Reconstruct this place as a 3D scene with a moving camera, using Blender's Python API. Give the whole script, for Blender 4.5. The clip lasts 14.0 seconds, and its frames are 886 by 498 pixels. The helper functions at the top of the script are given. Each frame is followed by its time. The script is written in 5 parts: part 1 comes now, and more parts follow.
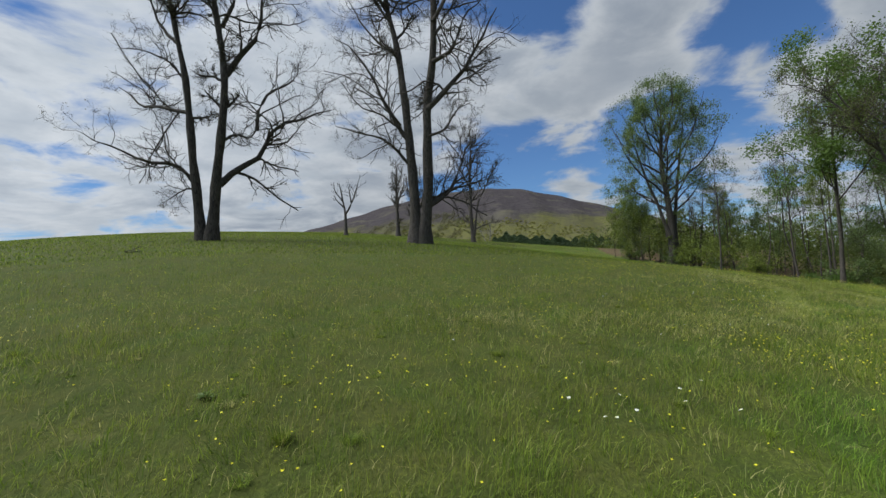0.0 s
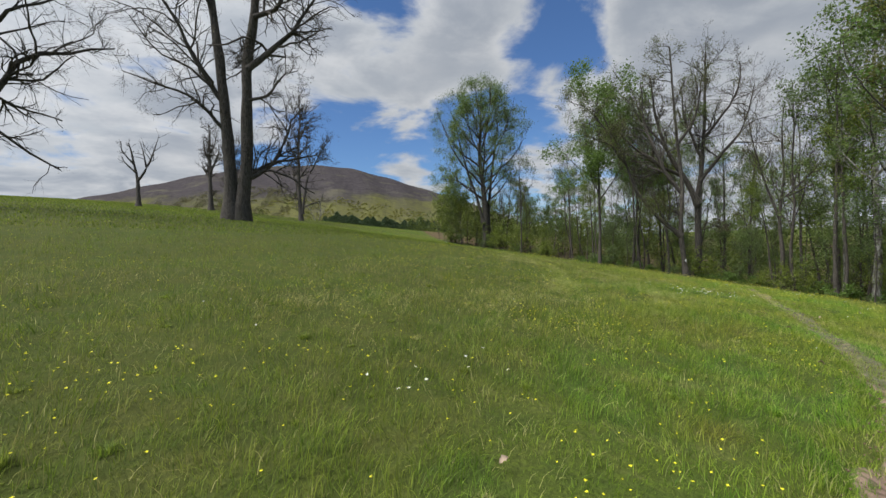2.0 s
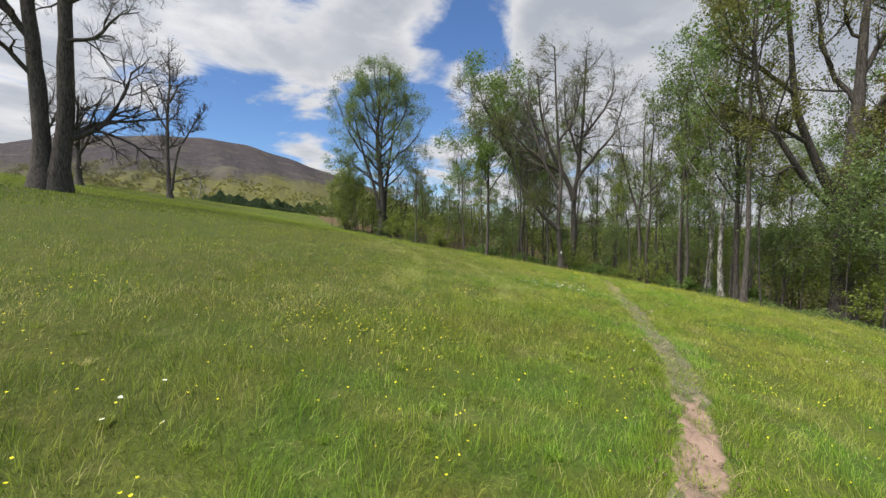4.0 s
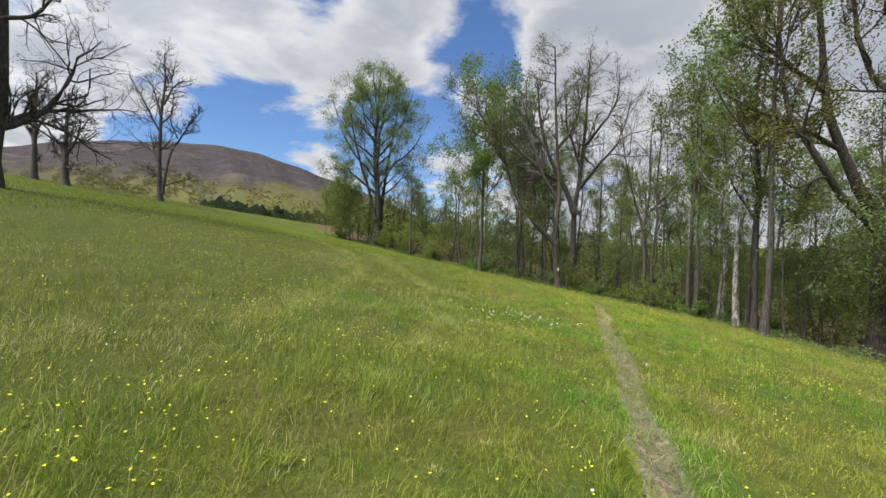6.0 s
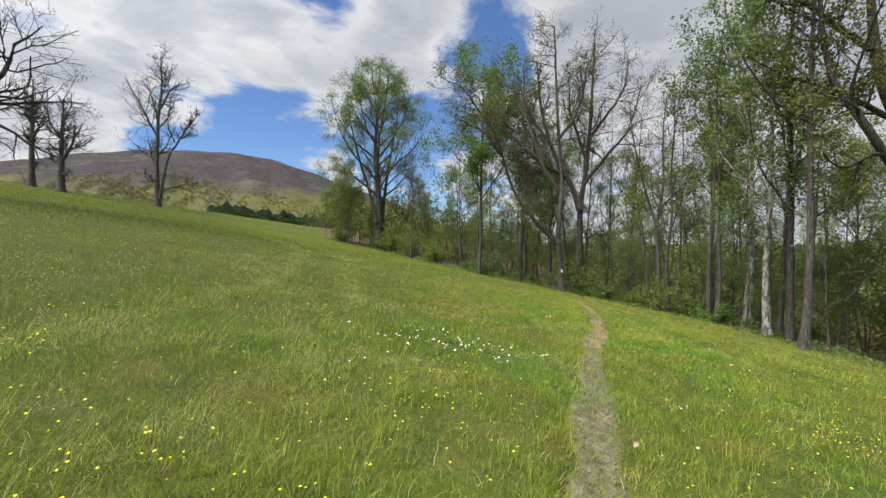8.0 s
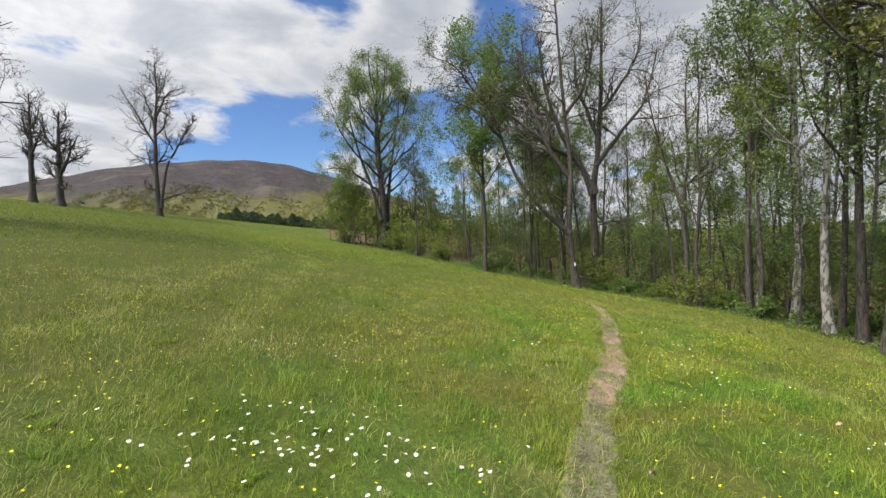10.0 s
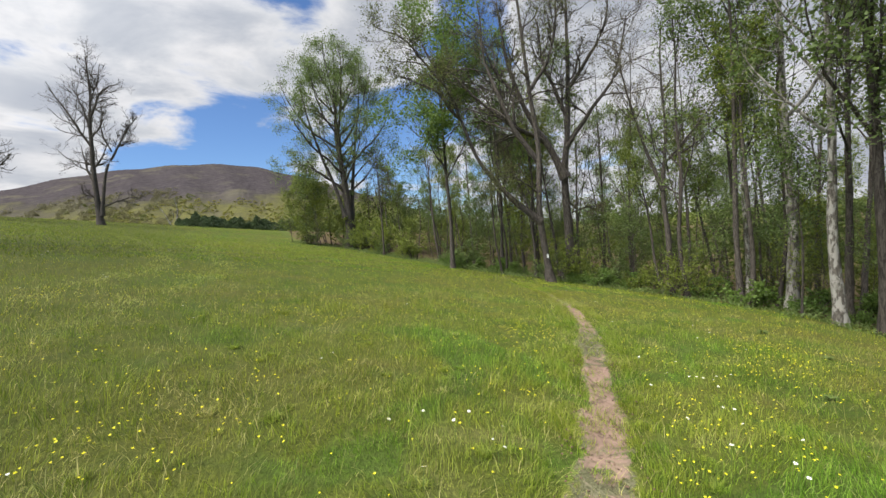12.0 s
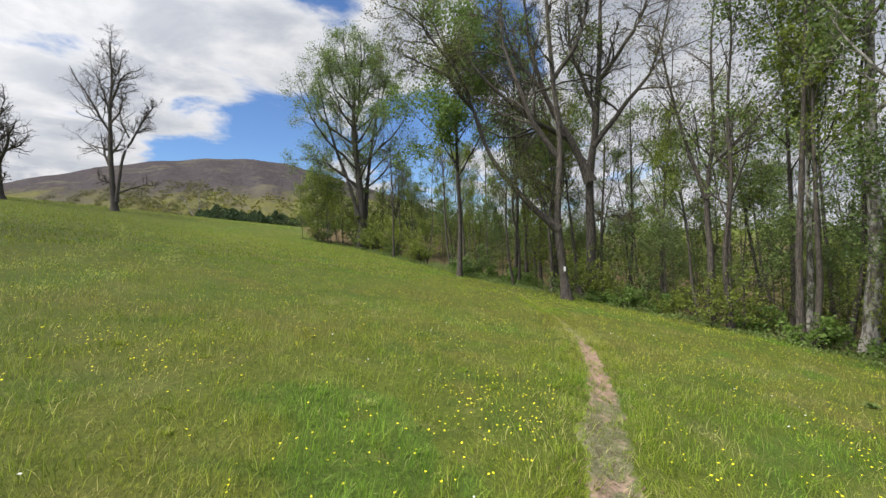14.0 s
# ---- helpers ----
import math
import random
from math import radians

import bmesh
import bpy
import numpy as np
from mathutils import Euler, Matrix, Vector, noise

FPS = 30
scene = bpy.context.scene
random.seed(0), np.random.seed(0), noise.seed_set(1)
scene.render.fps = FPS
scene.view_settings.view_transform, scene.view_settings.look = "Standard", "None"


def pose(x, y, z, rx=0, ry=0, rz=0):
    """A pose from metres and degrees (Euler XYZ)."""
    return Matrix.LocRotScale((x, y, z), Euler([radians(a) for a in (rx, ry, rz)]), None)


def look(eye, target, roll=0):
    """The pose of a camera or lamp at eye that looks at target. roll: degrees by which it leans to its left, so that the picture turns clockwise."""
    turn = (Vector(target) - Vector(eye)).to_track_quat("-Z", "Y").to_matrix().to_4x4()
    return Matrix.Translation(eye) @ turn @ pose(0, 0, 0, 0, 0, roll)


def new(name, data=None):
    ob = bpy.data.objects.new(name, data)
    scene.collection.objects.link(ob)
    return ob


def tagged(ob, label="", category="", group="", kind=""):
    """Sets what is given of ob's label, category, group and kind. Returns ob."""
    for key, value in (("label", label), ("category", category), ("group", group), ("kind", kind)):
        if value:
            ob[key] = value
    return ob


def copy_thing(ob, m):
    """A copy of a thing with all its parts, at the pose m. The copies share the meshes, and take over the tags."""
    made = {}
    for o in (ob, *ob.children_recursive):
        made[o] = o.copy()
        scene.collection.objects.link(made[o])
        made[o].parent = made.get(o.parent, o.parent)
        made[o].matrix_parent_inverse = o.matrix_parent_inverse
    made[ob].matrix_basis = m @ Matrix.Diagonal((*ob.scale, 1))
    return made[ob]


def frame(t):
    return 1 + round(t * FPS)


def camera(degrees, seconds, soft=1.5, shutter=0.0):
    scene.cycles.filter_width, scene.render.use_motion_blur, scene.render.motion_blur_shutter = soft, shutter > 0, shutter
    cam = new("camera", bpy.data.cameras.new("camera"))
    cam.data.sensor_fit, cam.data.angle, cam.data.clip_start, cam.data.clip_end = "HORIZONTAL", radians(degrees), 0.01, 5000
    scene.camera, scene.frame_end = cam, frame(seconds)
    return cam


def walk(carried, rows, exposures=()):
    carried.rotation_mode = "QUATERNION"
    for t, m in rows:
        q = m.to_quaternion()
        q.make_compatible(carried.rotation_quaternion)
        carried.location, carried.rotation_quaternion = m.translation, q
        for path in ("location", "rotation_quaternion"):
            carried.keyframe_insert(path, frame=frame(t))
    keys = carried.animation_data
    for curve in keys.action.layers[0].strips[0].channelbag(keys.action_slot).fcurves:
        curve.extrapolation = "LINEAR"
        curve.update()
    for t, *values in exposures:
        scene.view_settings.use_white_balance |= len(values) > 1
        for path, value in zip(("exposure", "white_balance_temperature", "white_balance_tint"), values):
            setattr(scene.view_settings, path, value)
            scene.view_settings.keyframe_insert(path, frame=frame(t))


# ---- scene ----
# ---- camera ----
cam = camera(93.57, 14.0)
ROWS = [
    (0.0, 0.000, 0.000, 1.499, 92.36, 3.54, -0.19),
    (0.5, 0.018, 0.000, 1.502, 92.00, 2.88, -5.68),
    (1.0, 0.055, -0.011, 1.509, 91.22, 2.67, -11.26),
    (1.5, 0.089, -0.029, 1.509, 90.14, 2.58, -17.09),
    (2.0, 0.204, -0.058, 1.494, 88.55, 2.32, -23.09),
    (2.5, 0.489, -0.112, 1.451, 87.10, 2.09, -29.32),
    (3.0, 0.873, -0.086, 1.392, 85.36, 1.41, -35.01),
    (5.5, 4.010, 1.405, 1.389, 88.56, -0.66, -35.61),
    (6.0, 4.655, 1.600, 1.325, 88.28, -1.33, -35.13),
    (6.5, 5.296, 1.843, 1.264, 87.90, -1.49, -34.81),
    (7.0, 5.922, 2.129, 1.208, 88.63, -0.89, -34.05),
    (9.5, 9.158, 3.944, 1.180, 88.26, 1.02, -31.53),
    (10.0, 9.676, 4.372, 1.153, 88.13, 2.41, -30.81),
    (10.5, 10.261, 4.781, 1.098, 87.54, 3.53, -31.55),
    (11.0, 10.812, 5.230, 1.026, 87.16, 4.25, -32.31),
    (11.5, 11.338, 5.672, 0.998, 87.23, 4.77, -33.32),
    (12.0, 11.859, 6.088, 0.997, 87.39, 5.06, -33.97),
    (12.5, 12.385, 6.476, 0.977, 87.20, 4.78, -33.97),
    (13.0, 12.918, 6.880, 0.944, 87.58, 3.93, -33.03),
    (13.5, 13.438, 7.302, 0.921, 87.83, 2.84, -32.24),
    (14.0, 14.035, 7.711, 0.869, 88.19, 2.05, -30.83),
]
EXPOSURES = [(0.0, 0.03, 6000, 6), (1.0, 0.12, 6050, 6), (2.0, 0.26, 6250, 8), (2.5, 0.40, 6350, 9), (3.0, 0.58, 6450, 10), (5.5, 0.67, 6450, 10), (9.5, 0.69, 6500, 10), (14.0, 0.71, 6500, 10)]
walk(cam, [(t, pose(x, y, z, rx, ry, rz)) for t, x, y, z, rx, ry, rz in ROWS], EXPOSURES)

# ---- sky and sun ----
SUN_ELEVATION, SUN_AZIMUTH = 58.0, 268.0


def heading(azimuth, elevation):
    """Unit vector; azimuth in degrees from +y towards +x."""
    a, e = radians(azimuth), radians(elevation)
    return Vector((math.sin(a) * math.cos(e), math.cos(a) * math.cos(e), math.sin(e)))


class Graph:
    """Short hand for node trees."""

    def __init__(self, tree):
        self.tree = tree
        tree.nodes.clear()

    def add(self, kind, inputs=None, **settings):
        node = self.tree.nodes.new(kind)
        for key, value in settings.items():
            if key == "operation":
                node.operation = value
            elif key == "blend_type":
                node.blend_type = value
            elif key == "data_type":
                node.data_type = value
            elif key == "interpolation_type":
                node.interpolation_type = value
            elif key == "sky_type":
                node.sky_type = value
        for key, value in (inputs or {}).items():
            socket = node.inputs[key]
            if hasattr(value, "is_output"):
                self.tree.links.new(value, socket)
            else:
                socket.default_value = value
        return node

    def math(self, operation, a, b=0.0, c=0.0):
        return self.add("ShaderNodeMath", {0: a, 1: b, 2: c}, operation=operation).outputs[0]

    def mix(self, factor, a, b, blend="MIX"):
        node = self.add("ShaderNodeMix", data_type="RGBA", blend_type=blend)
        for index, value in ((0, factor), (6, a), (7, b)):
            if hasattr(value, "is_output"):
                self.tree.links.new(value, node.inputs[index])
            else:
                node.inputs[index].default_value = value
        return node.outputs[2]

    def noise(self, vector, scale, detail=4.0, rough=0.55, distort=0.0):
        return self.add("ShaderNodeTexNoise", {"Vector": vector, "Scale": scale, "Detail": detail, "Roughness": rough, "Distortion": distort}).outputs[0]

    def ramp(self, value, lo, hi, out_lo=0.0, out_hi=1.0):
        return self.add("ShaderNodeMapRange", {"Value": value, "From Min": lo, "From Max": hi, "To Min": out_lo, "To Max": out_hi}, interpolation_type="SMOOTHSTEP").outputs[0]


def rgb(r, g, b):
    return (r, g, b, 1.0)


world = bpy.data.worlds.new("sky")
scene.world = world
world.use_nodes = True
G = Graph(world.node_tree)
sky = G.add("ShaderNodeTexSky", sky_type="NISHITA")
sky.sun_disc = False
sky.sun_elevation, sky.sun_rotation = radians(SUN_ELEVATION), radians(SUN_AZIMUTH)
sky.air_density, sky.dust_density, sky.ozone_density = 1.0, 0.3, 2.0
way = G.add("ShaderNodeTexCoord").outputs["Generated"]
axes = G.add("ShaderNodeSeparateXYZ", {0: way})
lift = G.math("ADD", G.math("MAXIMUM", axes.outputs[2], 0.0), 0.16)
plane = G.add("ShaderNodeCombineXYZ", {0: G.math("DIVIDE", axes.outputs[0], lift), 1: G.math("DIVIDE", axes.outputs[1], lift), 2: 0.0}).outputs[0]
density = G.math("MULTIPLY_ADD", G.noise(plane, 1.9, 10.0, 0.58, 0.35), 1.7, -0.35)
# cloud banks (+) and clear holes (-): azimuth, elevation, angular radius, weight
for azimuth, elevation, radius, weight in (
    (-36, 29, 8, 0.06), (16, 31, 6, -0.12), (11, 12, 6, -0.24), (27, 13, 7, -0.26), (39, 24, 6, -0.24), (4, 11, 5, -0.12), (12, 23, 6, 0.15), (24, 24, 6, 0.12),
    (-13, 22, 15, 0.14), (1, 23, 9, 0.14), (17, 22, 7, 0.18), (29, 27, 7, 0.18), (40, 17, 4, 0.24), (54, 24, 11, 0.22),
    (76, 20, 18, 0.2), (-24, 9, 12, 0.16), (17, 8.5, 4, 0.2), (-9, 12, 7, 0.18), (-46, 14, 17, 0.2), (100, 25, 25, 0.1), (62, 7, 20, 0.25), (92, 9, 22, 0.25),
):
    closeness = G.add("ShaderNodeVectorMath", {0: way, 1: heading(azimuth, elevation)}, operation="DOT_PRODUCT").outputs["Value"]
    density = G.math("ADD", density, G.ramp(closeness, math.cos(radians(radius * 1.35)), 1.0, 0.0, weight * 0.95))
cover = G.ramp(density, 0.39, 0.66)
depth_noise = G.noise(plane, 0.8, 5.0, 0.5, 0.2)
thick = G.math("MULTIPLY", G.ramp(density, 0.58, 0.95), G.ramp(depth_noise, 0.30, 0.60))
wisp = G.ramp(G.noise(plane, 3.4, 6.0, 0.6, 0.3), 0.3, 0.7)
lit = G.mix(wisp, rgb(0.78, 0.81, 0.86), rgb(1.04, 1.03, 1.04))
sunward = G.ramp(G.add("ShaderNodeVectorMath", {0: way, 1: heading(SUN_AZIMUTH, SUN_ELEVATION)}, operation="DOT_PRODUCT").outputs["Value"], 0.05, 0.65, 0.95, 1.3)
cloud = G.mix(1.0, G.mix(thick, lit, rgb(0.56, 0.60, 0.68)), G.add("ShaderNodeCombineColor", {0: sunward, 1: sunward, 2: sunward}).outputs[0], "MULTIPLY")
blue = G.mix(1.0, sky.outputs[0], rgb(0.108, 0.136, 0.176), "MULTIPLY")
G.add("ShaderNodeOutputWorld", {0: G.add("ShaderNodeBackground", {0: G.mix(cover, blue, cloud), 1: 0.52}).outputs[0]})

sun = new("sun", bpy.data.lights.new("sun", "SUN"))
sun.data.energy, sun.data.angle, sun.data.color = 5.0, radians(38), (1.0, 0.955, 0.88)
sun.matrix_world = look(heading(SUN_AZIMUTH, SUN_ELEVATION) * 100, (0, 0, 0))


# ---- materials ----
def surface(name):
    mat = bpy.data.materials.new(name)
    mat.use_nodes = True
    return mat, Graph(mat.node_tree)


def finish(graph, colour, rough=0.85, bump=None, bump_strength=0.3, bump_distance=0.02, passing=0.0, specular=0.25):
    """Principled surface, with an optional share of light passing through."""
    inputs = {"Base Color": colour, "Roughness": rough, "Specular IOR Level": specular}
    if bump is not None:
        inputs["Normal"] = graph.add("ShaderNodeBump", {"Strength": bump_strength, "Distance": bump_distance, "Height": bump}).outputs[0]
    shader = graph.add("ShaderNodeBsdfPrincipled", inputs).outputs[0]
    if passing:
        shader = graph.add("ShaderNodeMixShader", {0: passing, 1: shader, 2: graph.add("ShaderNodeBsdfTranslucent", {0: colour}).outputs[0]}).outputs[0]
    graph.add("ShaderNodeOutputMaterial", {0: shader})


def place(graph):
    return graph.add("ShaderNodeNewGeometry").outputs["Position"]


def meadow_tint(graph, where):
    """Green, olive and straw patches, shared by the soil and the blades."""
    broad = graph.noise(where, 0.16, 3.0, 0.5, 0.4)
    patch = graph.noise(where, 0.38, 4.0, 0.6, 0.9)
    mid = graph.noise(where, 0.85, 4.0, 0.6, 0.7)
    clump = graph.noise(where, 2.7, 3.0, 0.55, 0.8)
    mixed = graph.mix(graph.ramp(broad, 0.38, 0.62), rgb(0.140, 0.192, 0.020), rgb(0.196, 0.222, 0.028))
    mixed = graph.mix(graph.ramp(patch, 0.50, 0.64, 0.0, 0.85), mixed, rgb(0.205, 0.190, 0.038))
    mixed = graph.mix(graph.ramp(patch, 0.36, 0.46, 0.9, 0.0), mixed, rgb(0.118, 0.222, 0.024))
    mixed = graph.mix(graph.ramp(mid, 0.34, 0.46, 0.55, 0.0), mixed, rgb(0.058, 0.138, 0.014))
    mixed = graph.mix(graph.ramp(mid, 0.56, 0.68, 0.0, 0.75), mixed, rgb(0.285, 0.285, 0.085))
    # shade in the gaps and sheen on the clumps, put into the tint
    mixed = graph.mix(graph.ramp(clump, 0.30, 0.48, 0.42, 0.0), mixed, rgb(0.052, 0.105, 0.013))
    mixed = graph.mix(graph.ramp(clump, 0.55, 0.72, 0.0, 0.5), mixed, rgb(0.270, 0.310, 0.065))
    # the tint turns a darker olive up the western slope, away from the path
    spot = graph.add("ShaderNodeSeparateXYZ", {0: where})
    off = graph.math("ADD", graph.math("MULTIPLY", spot.outputs[0], -0.6), graph.math("MULTIPLY", spot.outputs[1], 0.8))
    off = graph.math("ADD", off, graph.math("MULTIPLY", graph.math("SUBTRACT", broad, 0.5), 9.0))
    west = graph.ramp(spot.outputs[0], 9.0, 17.0, 1.0, 0.2)
    upslope = graph.math("MULTIPLY", west, graph.math("MULTIPLY", graph.ramp(off, -2.0, 2.8), graph.ramp(mid, 0.3, 0.6, 0.6, 0.92)))
    return graph.mix(upslope, mixed, graph.mix(graph.ramp(clump, 0.4, 0.6), rgb(0.080, 0.102, 0.015), rgb(0.118, 0.124, 0.024)))


def make_meadow():
    mat, g = surface("meadow")
    where = place(g)
    fine = g.noise(where, 26.0, 5.0, 0.7)
    tuft = g.noise(where, 5.0, 4.0, 0.65, 0.5)
    colour = g.mix(g.ramp(fine, 0.42, 0.85), g.mix(0.7, meadow_tint(g, where), rgb(0.040, 0.048, 0.016)), meadow_tint(g, where))
    colour = g.mix(g.ramp(tuft, 0.58, 0.78, 0.0, 0.35), colour, rgb(0.20, 0.185, 0.075))
    finish(g, colour, 0.9, g.math("ADD", tuft, fine), 0.7, 0.06, specular=0.1)
    return mat


def make_blade(name, tint, share, spread=0.6):
    mat, g = surface(name)
    chance = g.add("ShaderNodeNewGeometry").outputs["Random Per Island"]
    base = g.mix(1.0, g.mix(share, meadow_tint(g, place(g)), tint), rgb(1.50, 1.50, 1.50), "MULTIPLY")
    low = g.mix(1.0, base, rgb(1 - spread, 1 - spread * 0.8, 1 - spread), "MULTIPLY")
    high = g.mix(1.0, base, rgb(1 + spread, 1 + spread * 0.8, 1 + spread), "MULTIPLY")
    finish(g, g.mix(chance, low, high), 0.55, passing=0.5, specular=0.25)
    return mat


def make_leaf(name, dark, light):
    mat, g = surface(name)
    chance = g.add("ShaderNodeNewGeometry").outputs["Random Per Island"]
    own = g.add("ShaderNodeObjectInfo").outputs["Random"]
    colour = g.mix(chance, dark, light)
    colour = g.mix(g.math("MULTIPLY", own, 0.35), colour, rgb(light[0] * 1.06, light[1] * 0.98, light[2] * 0.9))
    finish(g, colour, 0.55, passing=0.45, specular=0.3)
    return mat


def make_bark(name, dark, light, pale=None):
    mat, g = surface(name)
    spot = g.add("ShaderNodeTexCoord").outputs["Object"]
    stretch = g.add("ShaderNodeMapping", {"Vector": spot, "Scale": (9.0, 9.0, 1.6)}).outputs[0]
    ridge = g.noise(stretch, 2.2, 6.0, 0.65, 0.6)
    blotch = g.noise(spot, 1.1, 4.0, 0.6)
    colour = g.mix(g.ramp(ridge, 0.35, 0.65), dark, light)
    colour = g.mix(g.ramp(blotch, 0.5, 0.75, 0.0, 0.55), colour, rgb(light[0] * 0.8, light[1] * 0.88, light[2] * 0.75))
    if pale:
        patch = g.noise(g.add("ShaderNodeMapping", {"Vector": spot, "Scale": (3.0, 3.0, 1.2)}).outputs[0], 1.4, 5.0, 0.6, 0.8)
        colour = g.mix(g.ramp(patch, 0.46, 0.56), colour, pale)
    finish(g, colour, 0.92, ridge, 0.8, 0.05, specular=0.12)
    return mat


def make_soil(name, colours, scale=1.0, pebble=0.015):
    mat, g = surface(name)
    where = place(g)
    coarse = g.noise(where, 2.6 * scale, 5.0, 0.6, 0.5)
    fine = g.noise(where, 38.0 * scale, 4.0, 0.7)
    colour = g.mix(g.ramp(coarse, 0.35, 0.65), colours[0], colours[1])
    colour = g.mix(g.ramp(fine, 0.5, 0.75, 0.0, 0.6), colour, colours[2])
    finish(g, colour, 0.95, g.math("ADD", coarse, g.math("MULTIPLY", fine, 0.5)), 0.6, pebble, specular=0.1)
    return mat


def make_plain(name, colour, rough=0.7, passing=0.0):
    mat, g = surface(name)
    vary = g.noise(g.add("ShaderNodeTexCoord").outputs["Object"], 30.0, 3.0)
    finish(g, g.mix(vary, rgb(*[c * 0.8 for c in colour]), rgb(*[min(1, c * 1.15) for c in colour])), rough, passing=passing)
    return mat


def make_trail():
    """Worn red soil, dry thatch where it is less trodden; the share of bare soil comes from the strip itself."""
    mat, g = surface("trail_soil")
    where = place(g)
    bare = g.add("ShaderNodeAttribute")
    bare.attribute_name = "bare"
    coarse = g.noise(where, 5.0, 5.0, 0.65, 0.6)
    fine = g.noise(where, 60.0, 4.0, 0.7)
    soil = g.mix(g.ramp(coarse, 0.3, 0.7), rgb(0.195, 0.132, 0.098), rgb(0.290, 0.203, 0.154))
    soil = g.mix(g.ramp(fine, 0.55, 0.8, 0.0, 0.5), soil, rgb(0.16, 0.105, 0.072))
    # shadow edges of the eroded steps, put into the soil colour
    soil = g.mix(g.ramp(g.noise(where, 6.5, 3.0, 0.6, 1.6), 0.54, 0.64, 0.0, 0.65), soil, rgb(0.085, 0.062, 0.042))
    thatch = g.mix(g.ramp(fine, 0.35, 0.65), rgb(0.070, 0.074, 0.034), rgb(0.172, 0.166, 0.095))
    # shade of ruts and clods, put into the thatch and soil colours
    clod = g.noise(where, 9.0, 4.0, 0.7, 1.2)
    thatch = g.mix(g.ramp(clod, 0.52, 0.62, 0.0, 0.8), thatch, rgb(0.062, 0.050, 0.032))
    thatch = g.mix(g.ramp(clod, 0.34, 0.44, 0.7, 0.0), thatch, rgb(0.235, 0.205, 0.140))
    soil = g.mix(g.ramp(clod, 0.57, 0.66, 0.0, 0.55), soil, rgb(0.105, 0.075, 0.052))
    amount = g.ramp(g.math("ADD", bare.outputs["Fac"], g.math("MULTIPLY", g.math("SUBTRACT", coarse, 0.5), 2.6)), 0.30, 0.75)
    rim = g.add("ShaderNodeAttribute")
    rim.attribute_name = "rim"
    grassy = g.ramp(g.math("ADD", rim.outputs["Fac"], g.math("MULTIPLY", g.math("SUBTRACT", clod, 0.5), 2.2)), 0.42, 0.72)
    cover = g.mix(grassy, g.mix(amount, thatch, soil), g.mix(g.ramp(fine, 0.3, 0.7), rgb(0.05, 0.06, 0.02), meadow_tint(g, where)))
    finish(g, cover, 0.95, g.math("ADD", coarse, g.math("MULTIPLY", fine, 0.35)), 0.7, 0.03, specular=0.08)
    return mat


def make_hill():
    mat, g = surface("bare_forest")
    where = place(g)
    grain = g.noise(where, 0.11, 5.0, 0.75, 0.3)
    stand = g.noise(where, 0.012, 4.0, 0.6, 0.5)
    height = g.add("ShaderNodeSeparateXYZ", {0: where}).outputs[2]
    colour = g.mix(g.ramp(grain, 0.2, 0.8), rgb(0.033, 0.030, 0.033), rgb(0.080, 0.070, 0.072))
    colour = g.mix(g.ramp(stand, 0.5, 0.75, 0.0, 0.45), colour, rgb(0.16, 0.15, 0.09))
    young = g.ramp(g.math("ADD", height, g.math("MULTIPLY", g.math("SUBTRACT", stand, 0.5), 160.0)), 38.0, 98.0, 1.0, 0.0)
    colour = g.mix(g.math("MULTIPLY", young, g.ramp(grain, 0.3, 0.6, 0.35, 0.9)), colour, rgb(0.122, 0.122, 0.038))
    finish(g, colour, 1.0, grain, 0.5, 4.0, specular=0.0)
    return mat


MEADOW = make_meadow()
BLADE = make_blade("grass_blade", rgb(0.155, 0.240, 0.024), 0.22)
STRAW = make_blade("straw_blade", rgb(0.330, 0.305, 0.125), 0.65, 0.4)
PALE_BLADE = make_blade("pale_blade", rgb(0.290, 0.305, 0.100), 0.7, 0.35)
SEED = make_blade("seed_head", rgb(0.205, 0.185, 0.075), 0.6, 0.4)
BARK = make_bark("grey_bark", rgb(0.040, 0.035, 0.030), rgb(0.120, 0.105, 0.091))
BARK_DARK = make_bark("dark_bark", rgb(0.031, 0.027, 0.023), rgb(0.094, 0.082, 0.070))
BARK_PALE = make_bark("pale_bark", rgb(0.070, 0.064, 0.054), rgb(0.175, 0.158, 0.135), rgb(0.36, 0.345, 0.31))
LEAF_FRESH = make_leaf("fresh_leaf", rgb(0.080, 0.128, 0.032), rgb(0.186, 0.256, 0.080))
LEAF_DEEP = make_leaf("deep_leaf", rgb(0.058, 0.112, 0.020), rgb(0.150, 0.235, 0.050))
LEAF_YELLOW = make_leaf("yellow_leaf", rgb(0.105, 0.150, 0.020), rgb(0.215, 0.262, 0.048))
LEAF_FAR = make_leaf("far_leaf", rgb(0.165, 0.170, 0.040), rgb(0.280, 0.275, 0.070))
LEAF_RUST = make_leaf("rust_leaf", rgb(0.085, 0.105, 0.022), rgb(0.205, 0.205, 0.048))
LEAF_BUD = make_leaf("budding_leaf", rgb(0.085, 0.082, 0.040), rgb(0.190, 0.182, 0.092))
LEAF_OLIVE = make_leaf("olive_leaf", rgb(0.072, 0.090, 0.026), rgb(0.160, 0.182, 0.052))
NEEDLE = make_leaf("needle_leaf", rgb(0.024, 0.048, 0.020), rgb(0.078, 0.118, 0.048))
LITTER = make_soil("leaf_litter", (rgb(0.115, 0.080, 0.045), rgb(0.075, 0.062, 0.030), rgb(0.21, 0.15, 0.09)), 1.0, 0.05)
TRAIL = make_trail()
